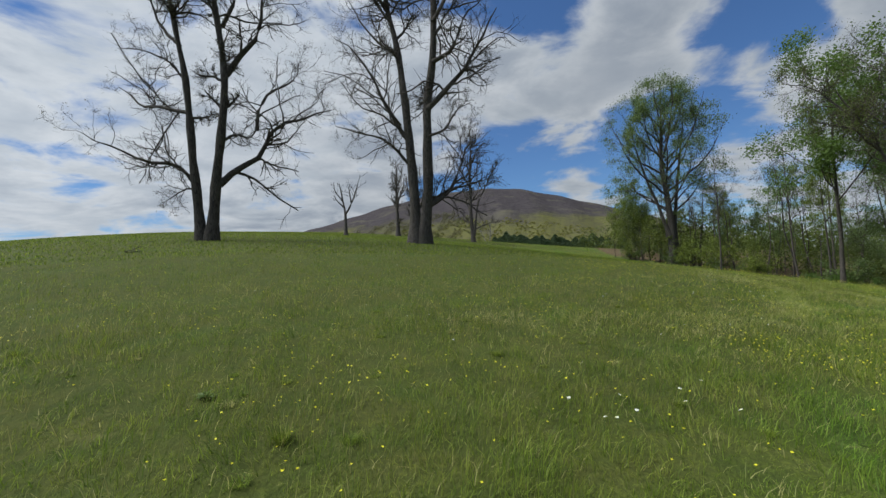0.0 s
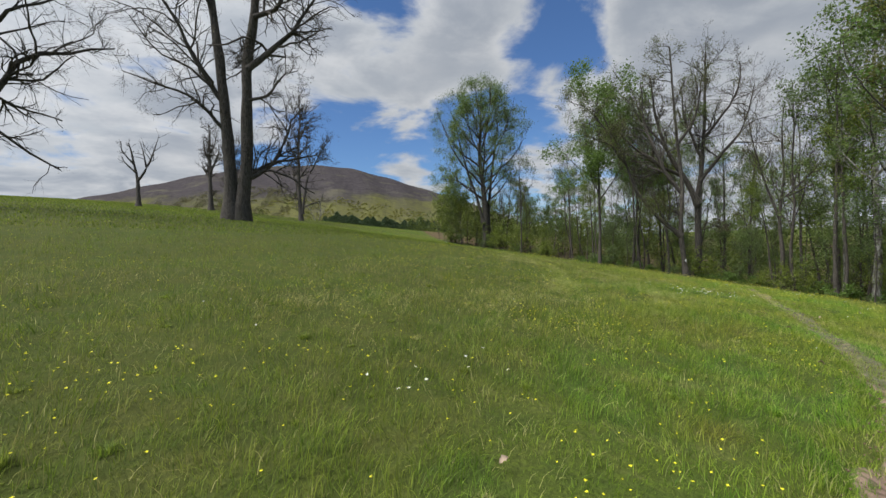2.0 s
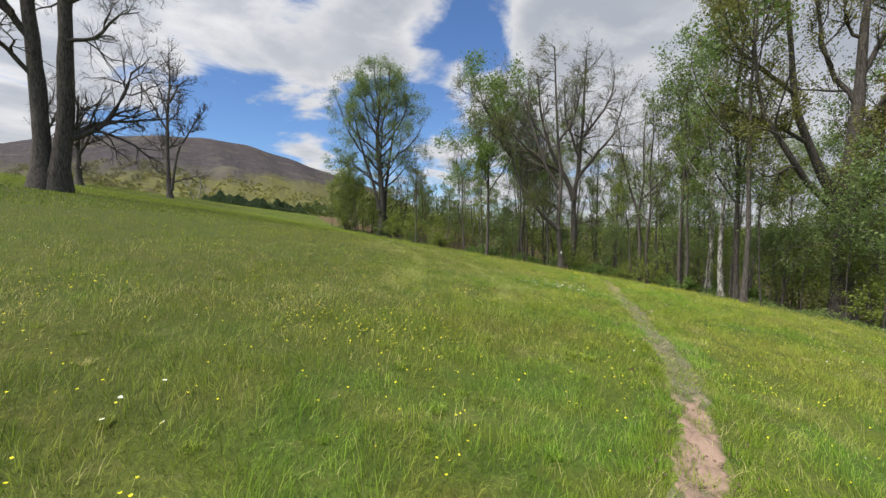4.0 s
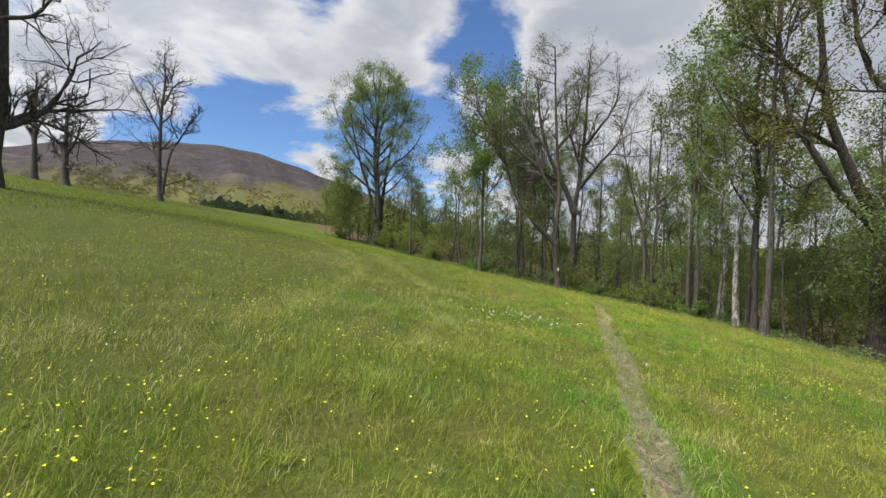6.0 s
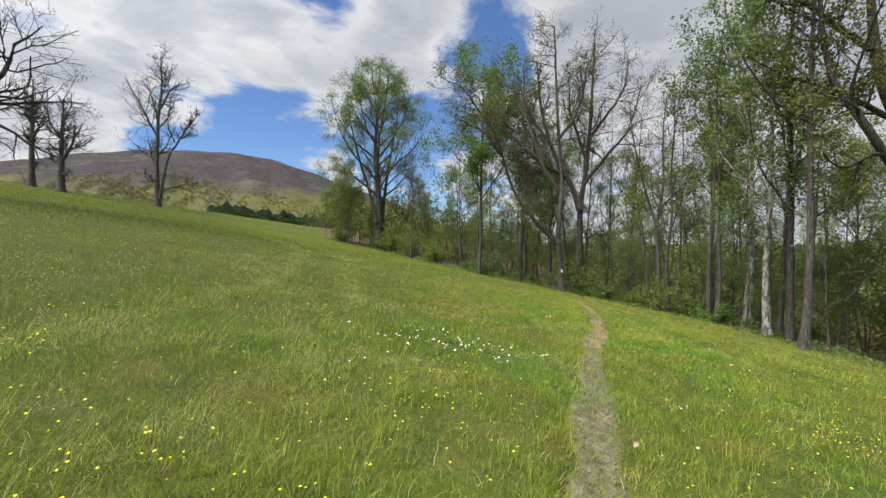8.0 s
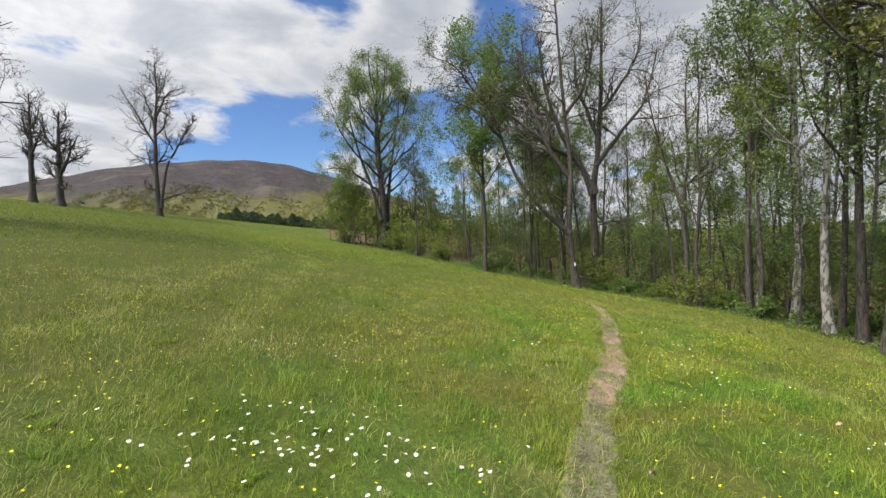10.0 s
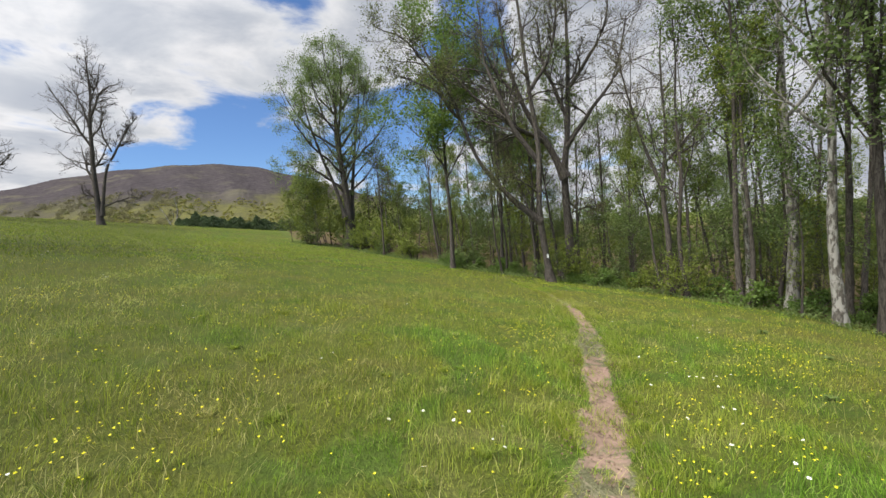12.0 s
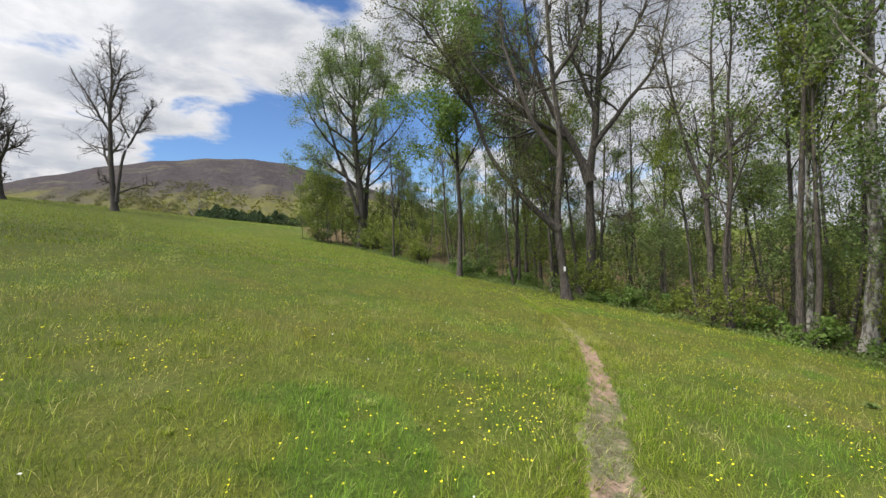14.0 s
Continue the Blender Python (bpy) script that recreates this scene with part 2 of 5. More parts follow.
CRUMB = make_soil("soil_crumb", (rgb(0.18, 0.12, 0.085), rgb(0.13, 0.09, 0.065), rgb(0.24, 0.17, 0.125)), 2.0)
HILL = make_hill()
LEAF_BRUSH = make_leaf("brush_leaf", rgb(0.045, 0.070, 0.014), rgb(0.132, 0.168, 0.032))
YELLOW = make_plain("buttercup_yellow", (0.80, 0.74, 0.03), 0.4, 0.2)
WHITE = make_plain("petal_white", (0.80, 0.80, 0.76), 0.6, 0.2)
STEM = make_plain("stem_green", (0.10, 0.16, 0.04))
DRY = make_plain("dry_leaf", (0.34, 0.26, 0.18), 0.8)
BLAZE = make_plain("blaze_paint", (0.78, 0.78, 0.76))


# ---- helpers for building ----
def mesh_of(name, verts, faces, mats, smooth=False):
    data = bpy.data.meshes.new(name)
    data.from_pydata(verts, [], faces)
    for mat in mats if isinstance(mats, (list, tuple)) else [mats]:
        data.materials.append(mat)
    if smooth:
        data.polygons.foreach_set("use_smooth", np.ones(len(data.polygons), bool))
    data.update()
    return data


def mesh_np(name, verts, faces, mat, smooth=False):
    """Mesh from arrays: verts (n, 3) and faces (m, 3 or 4) of indices."""
    data = bpy.data.meshes.new(name)
    count, sides = faces.shape
    data.vertices.add(len(verts))
    data.vertices.foreach_set("co", np.asarray(verts, np.float32).ravel())
    data.loops.add(count * sides)
    data.loops.foreach_set("vertex_index", faces.astype(np.int32).ravel())
    data.polygons.add(count)
    data.polygons.foreach_set("loop_start", np.arange(0, count * sides, sides, dtype=np.int32))
    data.materials.append(mat)
    if smooth:
        data.polygons.foreach_set("use_smooth", np.ones(count, bool))
    data.update(calc_edges=True)
    return data


def part(name, data, parent, label=""):
    ob = new(name, data)
    ob.parent = parent
    return tagged(ob, label)


def thing(name, label, category, m=None, group="", kind="", data=None):
    ob = new(name, data)
    if m is not None:
        ob.matrix_basis = m
    return tagged(ob, label, category, group, kind)


# ---- the lie of the land ----
def soft_limit(v, lo, hi):
    return np.minimum(np.maximum(v, lo), hi)


def ground(x, y):
    """Height of the meadow hillside, a smooth swell that falls towards the woods and away behind the crest."""
    x, y = np.asarray(x, float), np.asarray(y, float)
    u, v = soft_limit(x, -42, 46), soft_limit(y, -18, 80)
    z = (-0.0144 - 0.0684 * u + 0.1496 * v - 0.2403 * u * u / 100 - 0.3025 * u * v / 100 - 0.1935 * v * v / 100 + 0.2474 * u * u * v / 1e4 + 0.2872 * u * v * v / 1e4 + 0.1452 * v ** 3 / 1e4 + 0.1449 * u ** 3 / 1e4)
    z = z - 0.01
    z = z - 0.03 * np.clip(-42 - x, 0, 300) - 0.055 * np.clip(x - 46, 0, 260) - 0.02 * np.clip(-18 - y, 0, 300)
    z = z - 0.10 * np.clip(y - 80, 0, 220)
    return z


def height(x, y):
    return float(ground(x, y))


TRAIL_LINE = np.array([(-6.0, -3.2), (-2.0, -1.1), (1.2, 0.25), (3.2, 0.98), (4.6, 1.40), (5.9, 1.98), (7.3, 2.80), (8.6, 3.80), (9.7, 4.55), (11.2, 5.70),
    (12.8, 6.95), (14.0, 7.72), (15.0, 8.42), (16.0, 9.22), (17.3, 10.30), (18.4, 11.25), (19.7, 12.55), (21.2, 14.40), (22.6, 16.3), (24.0, 18.6), (25.6, 21.0)])


def smooth_line(points, steps=12):
    """Catmull-Rom through the given points."""
    p = np.vstack([2 * points[0] - points[1], points, 2 * points[-1] - points[-2]])
    out = []
    for i in range(1, len(p) - 2):
        for s in range(steps):
            t = s / steps
            out.append(0.5 * (2 * p[i] + (p[i + 1] - p[i - 1]) * t + (2 * p[i - 1] - 5 * p[i] + 4 * p[i + 1] - p[i + 2]) * t * t
                              + (3 * p[i] - p[i - 1] - 3 * p[i + 1] + p[i + 2]) * t ** 3))
    out.append(p[-2])
    return np.array(out)


TRAIL_SMOOTH = smooth_line(TRAIL_LINE, 14)


def trail_distance(x, y):
    d = np.full(np.shape(x), 1e9)
    for px, py in TRAIL_SMOOTH[::2]:
        d = np.minimum(d, (x - px) ** 2 + (y - py) ** 2)
    return np.sqrt(d)


def ripple(x, y, size, seed=0.0):
    """Cheap smooth pseudo-noise in -1 .. 1 with features of the given size."""
    a, b = x / size, y / size
    return (np.sin(1.7 * a + 2.3 * b + seed) + np.sin(-2.1 * a + 1.3 * b + 1.7 * seed + 1) + np.sin(3.1 * a + 0.7 * b + 2.9 * seed + 2)
            + np.sin(0.9 * a - 3.3 * b + 0.6 * seed + 4)) / 4


def axis(dense_lo, dense_hi, step, far_lo, far_hi, grow=1.13):
    mid = list(np.arange(dense_lo, dense_hi, step))
    s, v = step, mid[-1]
    while v < far_hi:
        s *= grow
        v += s
        mid.append(v)
    s, v = step, mid[0]
    while v > far_lo:
        s *= grow
        v -= s
        mid.insert(0, v)
    return np.array(mid)


def build_ground():
    xs, ys = axis(-9, 25, 0.22, -4000, 4000), axis(-3, 24, 0.22, -4000, 4000)
    x, y = np.meshgrid(xs, ys)
    d = trail_distance(x, y)
    near = np.clip(1 - np.hypot(x - 8, y - 8) / 60, 0, 1)
    z = ground(x, y) + near * (0.025 * ripple(x, y, 1.1, 1) + 0.012 * ripple(x, y, 0.35, 2)) - 0.05 * np.exp(-(d / 0.26) ** 2)
    verts = np.stack([x.ravel(), y.ravel(), z.ravel()], 1)
    n, m = len(ys), len(xs)
    i = (np.arange(n - 1)[:, None] * m + np.arange(m - 1)).ravel()
    data = mesh_np("ground", verts, np.stack([i, i + 1, i + m + 1, i + m], 1), MEADOW, True)
    tagged(new("ground", data), "rolling meadow of mixed green and olive grass", "ground", kind="structure")


def build_trail():
    line = TRAIL_SMOOTH
    along = np.gradient(line, axis=0)
    along /= np.linalg.norm(along, axis=1)[:, None]
    side = np.stack([along[:, 1], -along[:, 0]], 1)
    across = np.linspace(-1, 1, 9)
    verts, bare, rim = [], [], []
    # stretches worn down to red soil: middle, half length
    worn = ((5.3, 0.8), (3.7, 0.6), (13.4, 0.35), (15.2, 1.05), (18.9, 1.3))
    for k, ((px, py), (sx, sy)) in enumerate(zip(line, side)):
        wide = 0.215 + 0.03 * math.sin(k * 0.17) + 0.02 * math.sin(k * 0.43 + 1)
        if px > 18.6:
            wide *= max(0.3, 1 - (px - 18.6) * 0.22)
        soil = sum(math.exp(-((px - c) / w) ** 4) for c, w in worn)
        for a in across:
            edge = 1 + 0.26 * math.sin(k * 0.71 + 2 * (a > 0)) * math.sin(k * 0.29 + 4 * (a > 0)) * abs(a)
            x, y = px + sx * a * wide * edge, py + sy * a * wide * edge
            lip = 0.045 if abs(a) < 0.95 else -0.02
            dip = -0.05 * math.exp(-((a * wide) / 0.26) ** 2)
            z = height(x, y) + dip + lip - 0.012 + 0.02 * math.sin(k * 0.9 + 3 * a) * math.sin(k * 0.31 + a) + 0.01 * math.sin(k * 1.7 + 5 * a)
            z += float(0.025 * ripple(x, y, 1.1, 1) + 0.012 * ripple(x, y, 0.35, 2)) * max(0.0, 1 - math.hypot(x - 8, y - 8) / 60)
            verts.append((x, y, z))
            rim.append(min(1.0, abs(a) ** 1.7 + max(0.0, px - 19.2) * 0.28))
            bare.append(min(1.0, soil + 0.12) * (1 - abs(a) ** 2.5 * 0.85))
    n = len(across)
    faces = [(i * n + j, i * n + j + 1, (i + 1) * n + j + 1, (i + 1) * n + j) for i in range(len(line) - 1) for j in range(n - 1)]
    data = mesh_of("dirt_path", verts, faces, TRAIL, True)
    mark = data.attributes.new("bare", "FLOAT", "POINT")
    mark.data.foreach_set("value", np.array(bare, np.float32))
    mark = data.attributes.new("rim", "FLOAT", "POINT")
    mark.data.foreach_set("value", np.array(rim, np.float32))
    tagged(new("dirt_path", data), "narrow trodden footpath of reddish bare soil and dry thatch", "footpath", kind="structure")


EDGE = np.array([(15.5, -12), (18.5, -4), (21.5, 1.5), (23.6, 5.2), (25.6, 8.0), (28.6, 10.8), (29.8, 14), (29.8, 18), (29.8, 21.5), (28.6, 25), (28.8, 30), (30.6, 37), (31.3, 46), (30.6, 56), (25.8, 60), (26.5, 72), (28, 84)])


def edge_x(y):
    return np.interp(y, EDGE[:, 1], EDGE[:, 0])


def build_woodland_floor():
    ys = np.arange(-90, 104, 1.1)
    ts = np.linspace(0, 1, 64) ** 2.2
    verts = []
    for y in ys:
        x0 = float(edge_x(y)) + 0.5 * math.sin(y * 2.1) + 0.35 * math.sin(y * 5.3 + 1) + 2.2
        for t in ts:
            x = x0 + t * 420
            verts.append((x, y, height(x, y) + (0.05 if t > 0 else -0.03) + 0.04 * float(ripple(x, y, 0.8, 5)) * (t > 0)))
    n = len(ts)
    faces = [(i * n + j, i * n + j + 1, (i + 1) * n + j + 1, (i + 1) * n + j) for i in range(len(ys) - 1) for j in range(n - 1)]
    tagged(new("woodland_floor", mesh_of("woodland_floor", verts, faces, LITTER, True)), "brown leaf litter under the trees", "ground", kind="structure")


BEARINGS = np.array([-62, -40, -30, -19, -13.5, -7.5, -3.5, 2, 5.5, 10.3, 15.5, 22.3, 27, 33, 40, 72], float)
RISES = np.array([0.5, 2.0, 3.5, 5.4, 6.7, 8.25, 9.0, 9.6, 9.8, 9.6, 8.35, 6.3, 4.9, 2.4, 0.2, -0.9])
FINE_BEARINGS = np.linspace(-62, 72, 400)
PROFILE = np.convolve(np.pad(np.interp(FINE_BEARINGS, BEARINGS, RISES - 0.45), 6, "edge"), np.ones(13) / 13, "valid")


def hill_point(a, f):
    """Place on the hillside: bearing in degrees, share of the way from foot to ridge."""
    dist = 330 + 1070 * f
    top = np.tan(np.radians(np.interp(a, FINE_BEARINGS, PROFILE))) * 1400
    z = -26 + (top + 26) * np.sin(f * np.pi / 2) ** 1.35 + 7 * np.sin(a * 1.3 + f * 7) * f * (1 - f)
    return np.stack([np.sin(np.radians(a)) * dist, np.cos(np.radians(a)) * dist, z], -1)


def build_hill():
    """Long wooded hill far behind the crest."""
    rng = np.random.default_rng(5)
    rows, cols = 90, 760
    f, a = np.meshgrid(np.linspace(0, 1, rows), np.linspace(-62, 72, cols), indexing="ij")
    p = hill_point(a, f)
    p[..., 2] += (rng.random((rows, cols)) - 0.5) * 1.6 * (0.35 + f)
    back = np.stack([np.sin(np.radians(a[0])) * 1900, np.cos(np.radians(a[0])) * 1900, -40 + 0 * a[0]], -1)[None]
    verts = np.concatenate([p, back]).reshape(-1, 3)
    i = (np.arange(rows)[:, None] * cols + np.arange(cols - 1)).ravel()
    data = mesh_np("wooded_hill", verts, np.stack([i, i + 1, i + cols + 1, i + cols], 1), HILL, True)
    tagged(new("wooded_hill", data), "long brown hill covered in leafless forest", "hill", kind="structure")


build_ground()
build_trail()
build_woodland_floor()
build_hill()


# ---- trees ----
def unit(v):
    return v / np.maximum(np.linalg.norm(v, axis=-1, keepdims=True), 1e-9)


def tubes(pts, rad, sides):
    """Tapered tubes along many lines at once: pts (n, k, 3), rad (n, k)."""
    n, k, _ = pts.shape
    tangent = unit(np.gradient(pts, axis=1))
    ref = np.where(np.abs(tangent[..., 2:3]) > 0.9, np.array([1.0, 0, 0]), np.array([0, 0, 1.0]))
    u = unit(np.cross(tangent, ref))
    v = np.cross(tangent, u)
    ang = np.arange(sides) * 2 * np.pi / sides
    ring = pts[:, :, None, :] + rad[:, :, None, None] * (np.cos(ang)[:, None] * u[:, :, None, :] + np.sin(ang)[:, None] * v[:, :, None, :])
    base = (np.arange(n)[:, None, None] * k + np.arange(k - 1)[None, :, None]) * sides
    j = np.arange(sides)[None, None, :]
    a, b = base + j, base + (j + 1) % sides
    faces = np.stack([a, b, b + sides, a + sides], -1).reshape(-1, 4)
    return ring.reshape(-1, 3), faces


def ribbons(rng, pts, rad):
    """Flat strips for the finest twigs."""
    n, k, _ = pts.shape
    u = unit(np.cross(pts[:, -1] - pts[:, 0], rng.normal(0, 1, (n, 3))))[:, None, :] * rad[:, :, None]
    verts = np.stack([pts - u, pts + u], 2).reshape(-1, 3)
    i = (np.arange(n)[:, None] * k + np.arange(k - 1)).ravel() * 2
    return verts, np.stack([i, i + 1, i + 3, i + 2], 1)


def joined(pieces):
    verts, faces, offset = [], [], 0
    for v, f in pieces:
        verts.append(v)
        faces.append(f + offset)
        offset += len(v)
    return np.concatenate(verts), np.concatenate(faces)


def grow(rng, start, way, length, rad, segs, wander, rise, tip=0.35):
    """Lets branches grow from start along way, bending at random and upwards."""
    n = len(start)
    pts = np.zeros((n, segs + 1, 3))
    pts[:, 0] = start
    d = unit(way)
    for s in range(segs):
        d = unit(d + rng.normal(0, wander, (n, 3)) + np.array([0, 0, rise]))
        pts[:, s + 1] = pts[:, s] + d * (length / segs)[:, None]
    return pts, rad[:, None] * np.linspace(1, tip, segs + 1)


def spawn(rng, pts, rad, each, lo, hi, angle, ratio, thin, length):
    """Starts of child branches along the given ones."""
    n, k, _ = pts.shape
    owner = np.repeat(np.arange(n), each)
    f = rng.uniform(lo, hi, len(owner)) * (k - 1)
    i = np.minimum(f.astype(int), k - 2)
    t = (f - i)[:, None]
    start = pts[owner, i] * (1 - t) + pts[owner, i + 1] * t
    along = unit(pts[owner, i + 1] - pts[owner, i])
    side = unit(np.cross(along, rng.normal(0, 1, (len(owner), 3))))
    a = np.radians(rng.normal(angle, 12, len(owner)))[:, None]
    way = along * np.cos(a) + side * np.sin(a)
    r = (rad[owner, i] * (1 - t[:, 0]) + rad[owner, i + 1] * t[:, 0]) * thin
    return start, way, length[owner] * ratio * rng.uniform(0.6, 1.25, len(owner)) * (1.15 - 0.55 * f / (k - 1)), r, owner


def leaf_cards(rng, centres, size, flat=0.3):
    """Small folded rhombs, one leaf each."""
    n = len(centres)
    a = unit(rng.normal(0, 1, (n, 3)) * np.array([1, 1, flat + 0.5]))
    b = unit(np.cross(a, rng.normal(0, 1, (n, 3))))
    s = (size * rng.uniform(0.6, 1.3, n))[:, None]
    fold = np.cross(a, b) * s * 0.25
    verts = np.stack([centres - a * s, centres + b * s * 0.55 + fold, centres + a * s, centres - b * s * 0.55 + fold], 1).reshape(-1, 3)
    return verts, np.arange(n * 4).reshape(n, 4)


def resample(line, count):
    line = np.asarray(line, float)
    s = np.concatenate([[0], np.cumsum(np.linalg.norm(np.diff(line, axis=0), axis=1))])
    curve = smooth_line(line, 8)
    t = np.concatenate([[0], np.cumsum(np.linalg.norm(np.diff(curve, axis=0), axis=1))])
    q = np.linspace(0, t[-1], count)
    return np.stack([np.interp(q, t, curve[:, i]) for i in range(3)], 1), s[-1]


def flare(line, rad, amount=0.6):
    """Widens a trunk at its root."""
    h = line[:, 2] - line[0, 2]
    return rad * (1 + amount * np.exp(-h / 0.55))


def make_tree(name, label, seed, trunks, limbs, bark, twig_levels, leaf=None, leaf_mat=None, category="tree", group="", auto=None, m=None, twig_rad=0.006):
    """trunks and limbs: (line in metres from the base, first radius, last radius).
    auto: (number, lowest, angle, ratio, wander, rise) of limbs that grow from the trunks by themselves.
    twig_levels: (each, lowest, angle, ratio, thinning, wander, rise, segments) per further level.
    leaf: (number, size, scatter)."""
    rng = np.random.default_rng(seed)
    tree = thing(name, label, category, m, group)
    trunk_pieces, lines, starts, limb_index = [], [], [], 0
    for line, r0, r1 in trunks:
        pts, length = resample(line, 22)
        pts[3:] += np.cumsum(rng.normal(0, 0.012, (19, 3)), 0)
        rad = flare(pts, np.linspace(r0, r1, 22) * (1 + 0.05 * np.sin(np.arange(22) * 1.7 + seed)))
        v, f = tubes(pts[None], rad[None], 12)
        v += 0.06 * r0 * np.sin(v[:, 2:3] * 3 + v[:, 0:1] * 9)
        trunk_pieces.append((v, f))
        lines.append((pts, rad, length))
    verts, faces = joined(trunk_pieces)
    part("trunk", mesh_np("trunk", verts, faces, bark, True), tree)
    grown = []
    for line, r0, r1 in limbs:
        pts, length = resample(line, 10)
        pts[2:] += np.cumsum(rng.normal(0, 0.05 * length / 5, (8, 3)), 0)
        grown.append((pts[None], np.linspace(r0, r1, 10)[None], np.array([length])))
    if auto:
        count, lowest, angle, ratio, wander, rise = auto
        for pts, rad, length in lines:
            start, way, ln, r, _ = spawn(rng, pts[None], rad[None], count, lowest, 0.97, angle, ratio, 0.55, np.array([length]))
            p, q = grow(rng, start, way, ln, np.minimum(r, 0.16), 9, wander, rise, 0.22)
            grown += [(p[i:i + 1], q[i:i + 1], ln[i:i + 1]) for i in range(len(p))]
    for p, q, ln in grown:
        v, f = tubes(p, q, 6)
        part("limb", mesh_np("limb", v, f, bark, True), tree)
    pts = np.concatenate([g[0] for g in grown])
    rad, length = np.concatenate([g[1] for g in grown]), np.concatenate([g[2] for g in grown])
    # the upper trunks carry twigs as well
    for tp, tr, tl in lines:
        pts = np.concatenate([pts, tp[None, -10:]])
        rad = np.concatenate([rad, tr[None, -10:]])
        length = np.concatenate([length, [tl * 0.35]])
    pieces, level = [], 0
    for each, lowest, angle, ratio, thin, wander, rise, segs in twig_levels:
        start, way, length, r, _ = spawn(rng, pts, rad, each, lowest, 1.0, angle, ratio, thin, length)
        r = np.maximum(r, twig_rad)
        pts, rad = grow(rng, start, way, length, r, segs, wander, rise, 0.4)
        pieces.append(ribbons(rng, pts, rad * 1.15) if level >= len(twig_levels) - (2 if auto else 1) else tubes(pts, rad, 4 if level == 0 else 3))
        level += 1
    if pieces:
        verts, faces = joined(pieces)
        tagged(part("twig_spray", mesh_np("twig_spray", verts, faces, bark, False), tree), kind="stuff")
    if leaf:
        number, size, scatter = leaf
        n, k, _ = pts.shape
        leafy = rng.permutation(n)[:max(1, n // 2)]
        o, f = leafy[rng.integers(0, len(leafy), number)], rng.uniform(0.25, 1, number) * (k - 1)
        i = np.minimum(f.astype(int), k - 2)
        t = (f - i)[:, None]
        centre = pts[o, i] * (1 - t) + pts[o, i + 1] * t + rng.normal(0, scatter, (number, 3))
        v, f = leaf_cards(rng, centre, size)
        tagged(part("crown", mesh_np("crown", v, f, leaf_mat), tree), kind="stuff")
    return tree


def sketch(lines, unit_size, seed, spread=0.35):
    """Lines drawn as (sideways, up) in a plane; each limb also leaves that plane, forwards or back."""
    rng = np.random.default_rng(seed)
    out = []
    for line, r0, r1 in lines:
        bend = rng.uniform(-spread, spread)
        x0 = line[0][0]
        out.append(([(x * unit_size, bend * abs(x - x0) * unit_size, z * unit_size) for x, z in line], r0, r1))
    return out


def at(x, y, turn=0.0, sink=0.06, size=1.0):
    return pose(x, y, height(x, y) - sink, 0, 0, turn) @ Matrix.Diagonal((size, size, size, 1))


FINE = [(12, 0.1, 48, 0.5, 0.5, 0.24, 0.05, 7), (8, 0.1, 48, 0.5, 0.55, 0.26, 0.04, 4), (6, 0.1, 45, 0.55, 0.6, 0.26, 0.02, 2)]
CLOSE = [(10, 0.12, 45, 0.34, 0.5, 0.18, 0.05, 6), (7, 0.12, 45, 0.45, 0.55, 0.22, 0.04, 4), (5, 0.1, 45, 0.5, 0.6, 0.24, 0.02, 3)]
SHORT = [(13, 0.08, 46, 0.5, 0.5, 0.2, 0.06, 5), (7, 0.12, 45, 0.5, 0.55, 0.22, 0.05, 3), (3, 0.15, 45, 0.55, 0.6, 0.22, 0.03, 2)]

# two great twin-stemmed trees on the meadow, in bud
A_TRUNKS = [([(-7, 0), (-12, 85), (-17, 175), (-22, 275), (-32, 355), (-42, 430), (-55, 510), (-62, 620)], 0.24, 0.05),
            ([(10, 0), (22, 85), (35, 165), (46, 245), (50, 305), (42, 385), (36, 430), (30, 540), (36, 650)], 0.27, 0.05)]
A_LIMBS = [([(28, 100), (64, 140), (97, 175), (110, 215), (134, 232), (165, 245), (210, 262)], 0.19, 0.03),
           ([(100, 195), (104, 235), (124, 268), (172, 290), (182, 320)], 0.1, 0.02),
           ([(-20, 235), (-65, 250), (-105, 260), (-150, 270), (-195, 300), (-230, 322)], 0.12, 0.02),
           ([(-14, 100), (-36, 135), (-75, 140), (-115, 155), (-165, 185)], 0.12, 0.02),
           ([(48, 300), (75, 335), (104, 365), (120, 405), (132, 470)], 0.17, 0.03),
           ([(38, 180), (60, 188), (88, 180), (100, 195)], 0.08, 0.03),
           ([(44, 240), (56, 250), (63, 262)], 0.09, 0.05),
           ([(-24, 290), (-50, 330), (-80, 345), (-120, 350)], 0.07, 0.015),
           ([(-33, 360), (-70, 400), (-95, 450), (-110, 520)], 0.1, 0.02),
           ([(44, 390), (70, 440), (95, 500), (110, 570)], 0.11, 0.02),
           ([(-12, 90), (-35, 100), (-70, 92), (-95, 80)], 0.06, 0.012)]
make_tree("bare_tree", "large twin-trunked bare tree budding on the open meadow", 3, sketch(A_TRUNKS, 0.0285, 3), sketch(A_LIMBS, 0.0285, 4, 0.45), BARK_DARK, FINE, (4200, 0.035, 0.12), LEAF_BUD,
          group="bare trees on the meadow", m=at(-11.9, 21.2), twig_rad=0.0048, auto=(7, 0.3, 55, 0.13, 0.18, 0.04))
B_TRUNKS = [([(-7, 0), (-5, 100), (-10, 230), (-17, 330), (-25, 390), (-33, 430), (-40, 550), (-36, 650)], 0.37, 0.05),
            ([(7, 0), (20, 100), (27, 230), (40, 300), (47, 370), (50, 430), (58, 560), (52, 660)], 0.38, 0.05)]
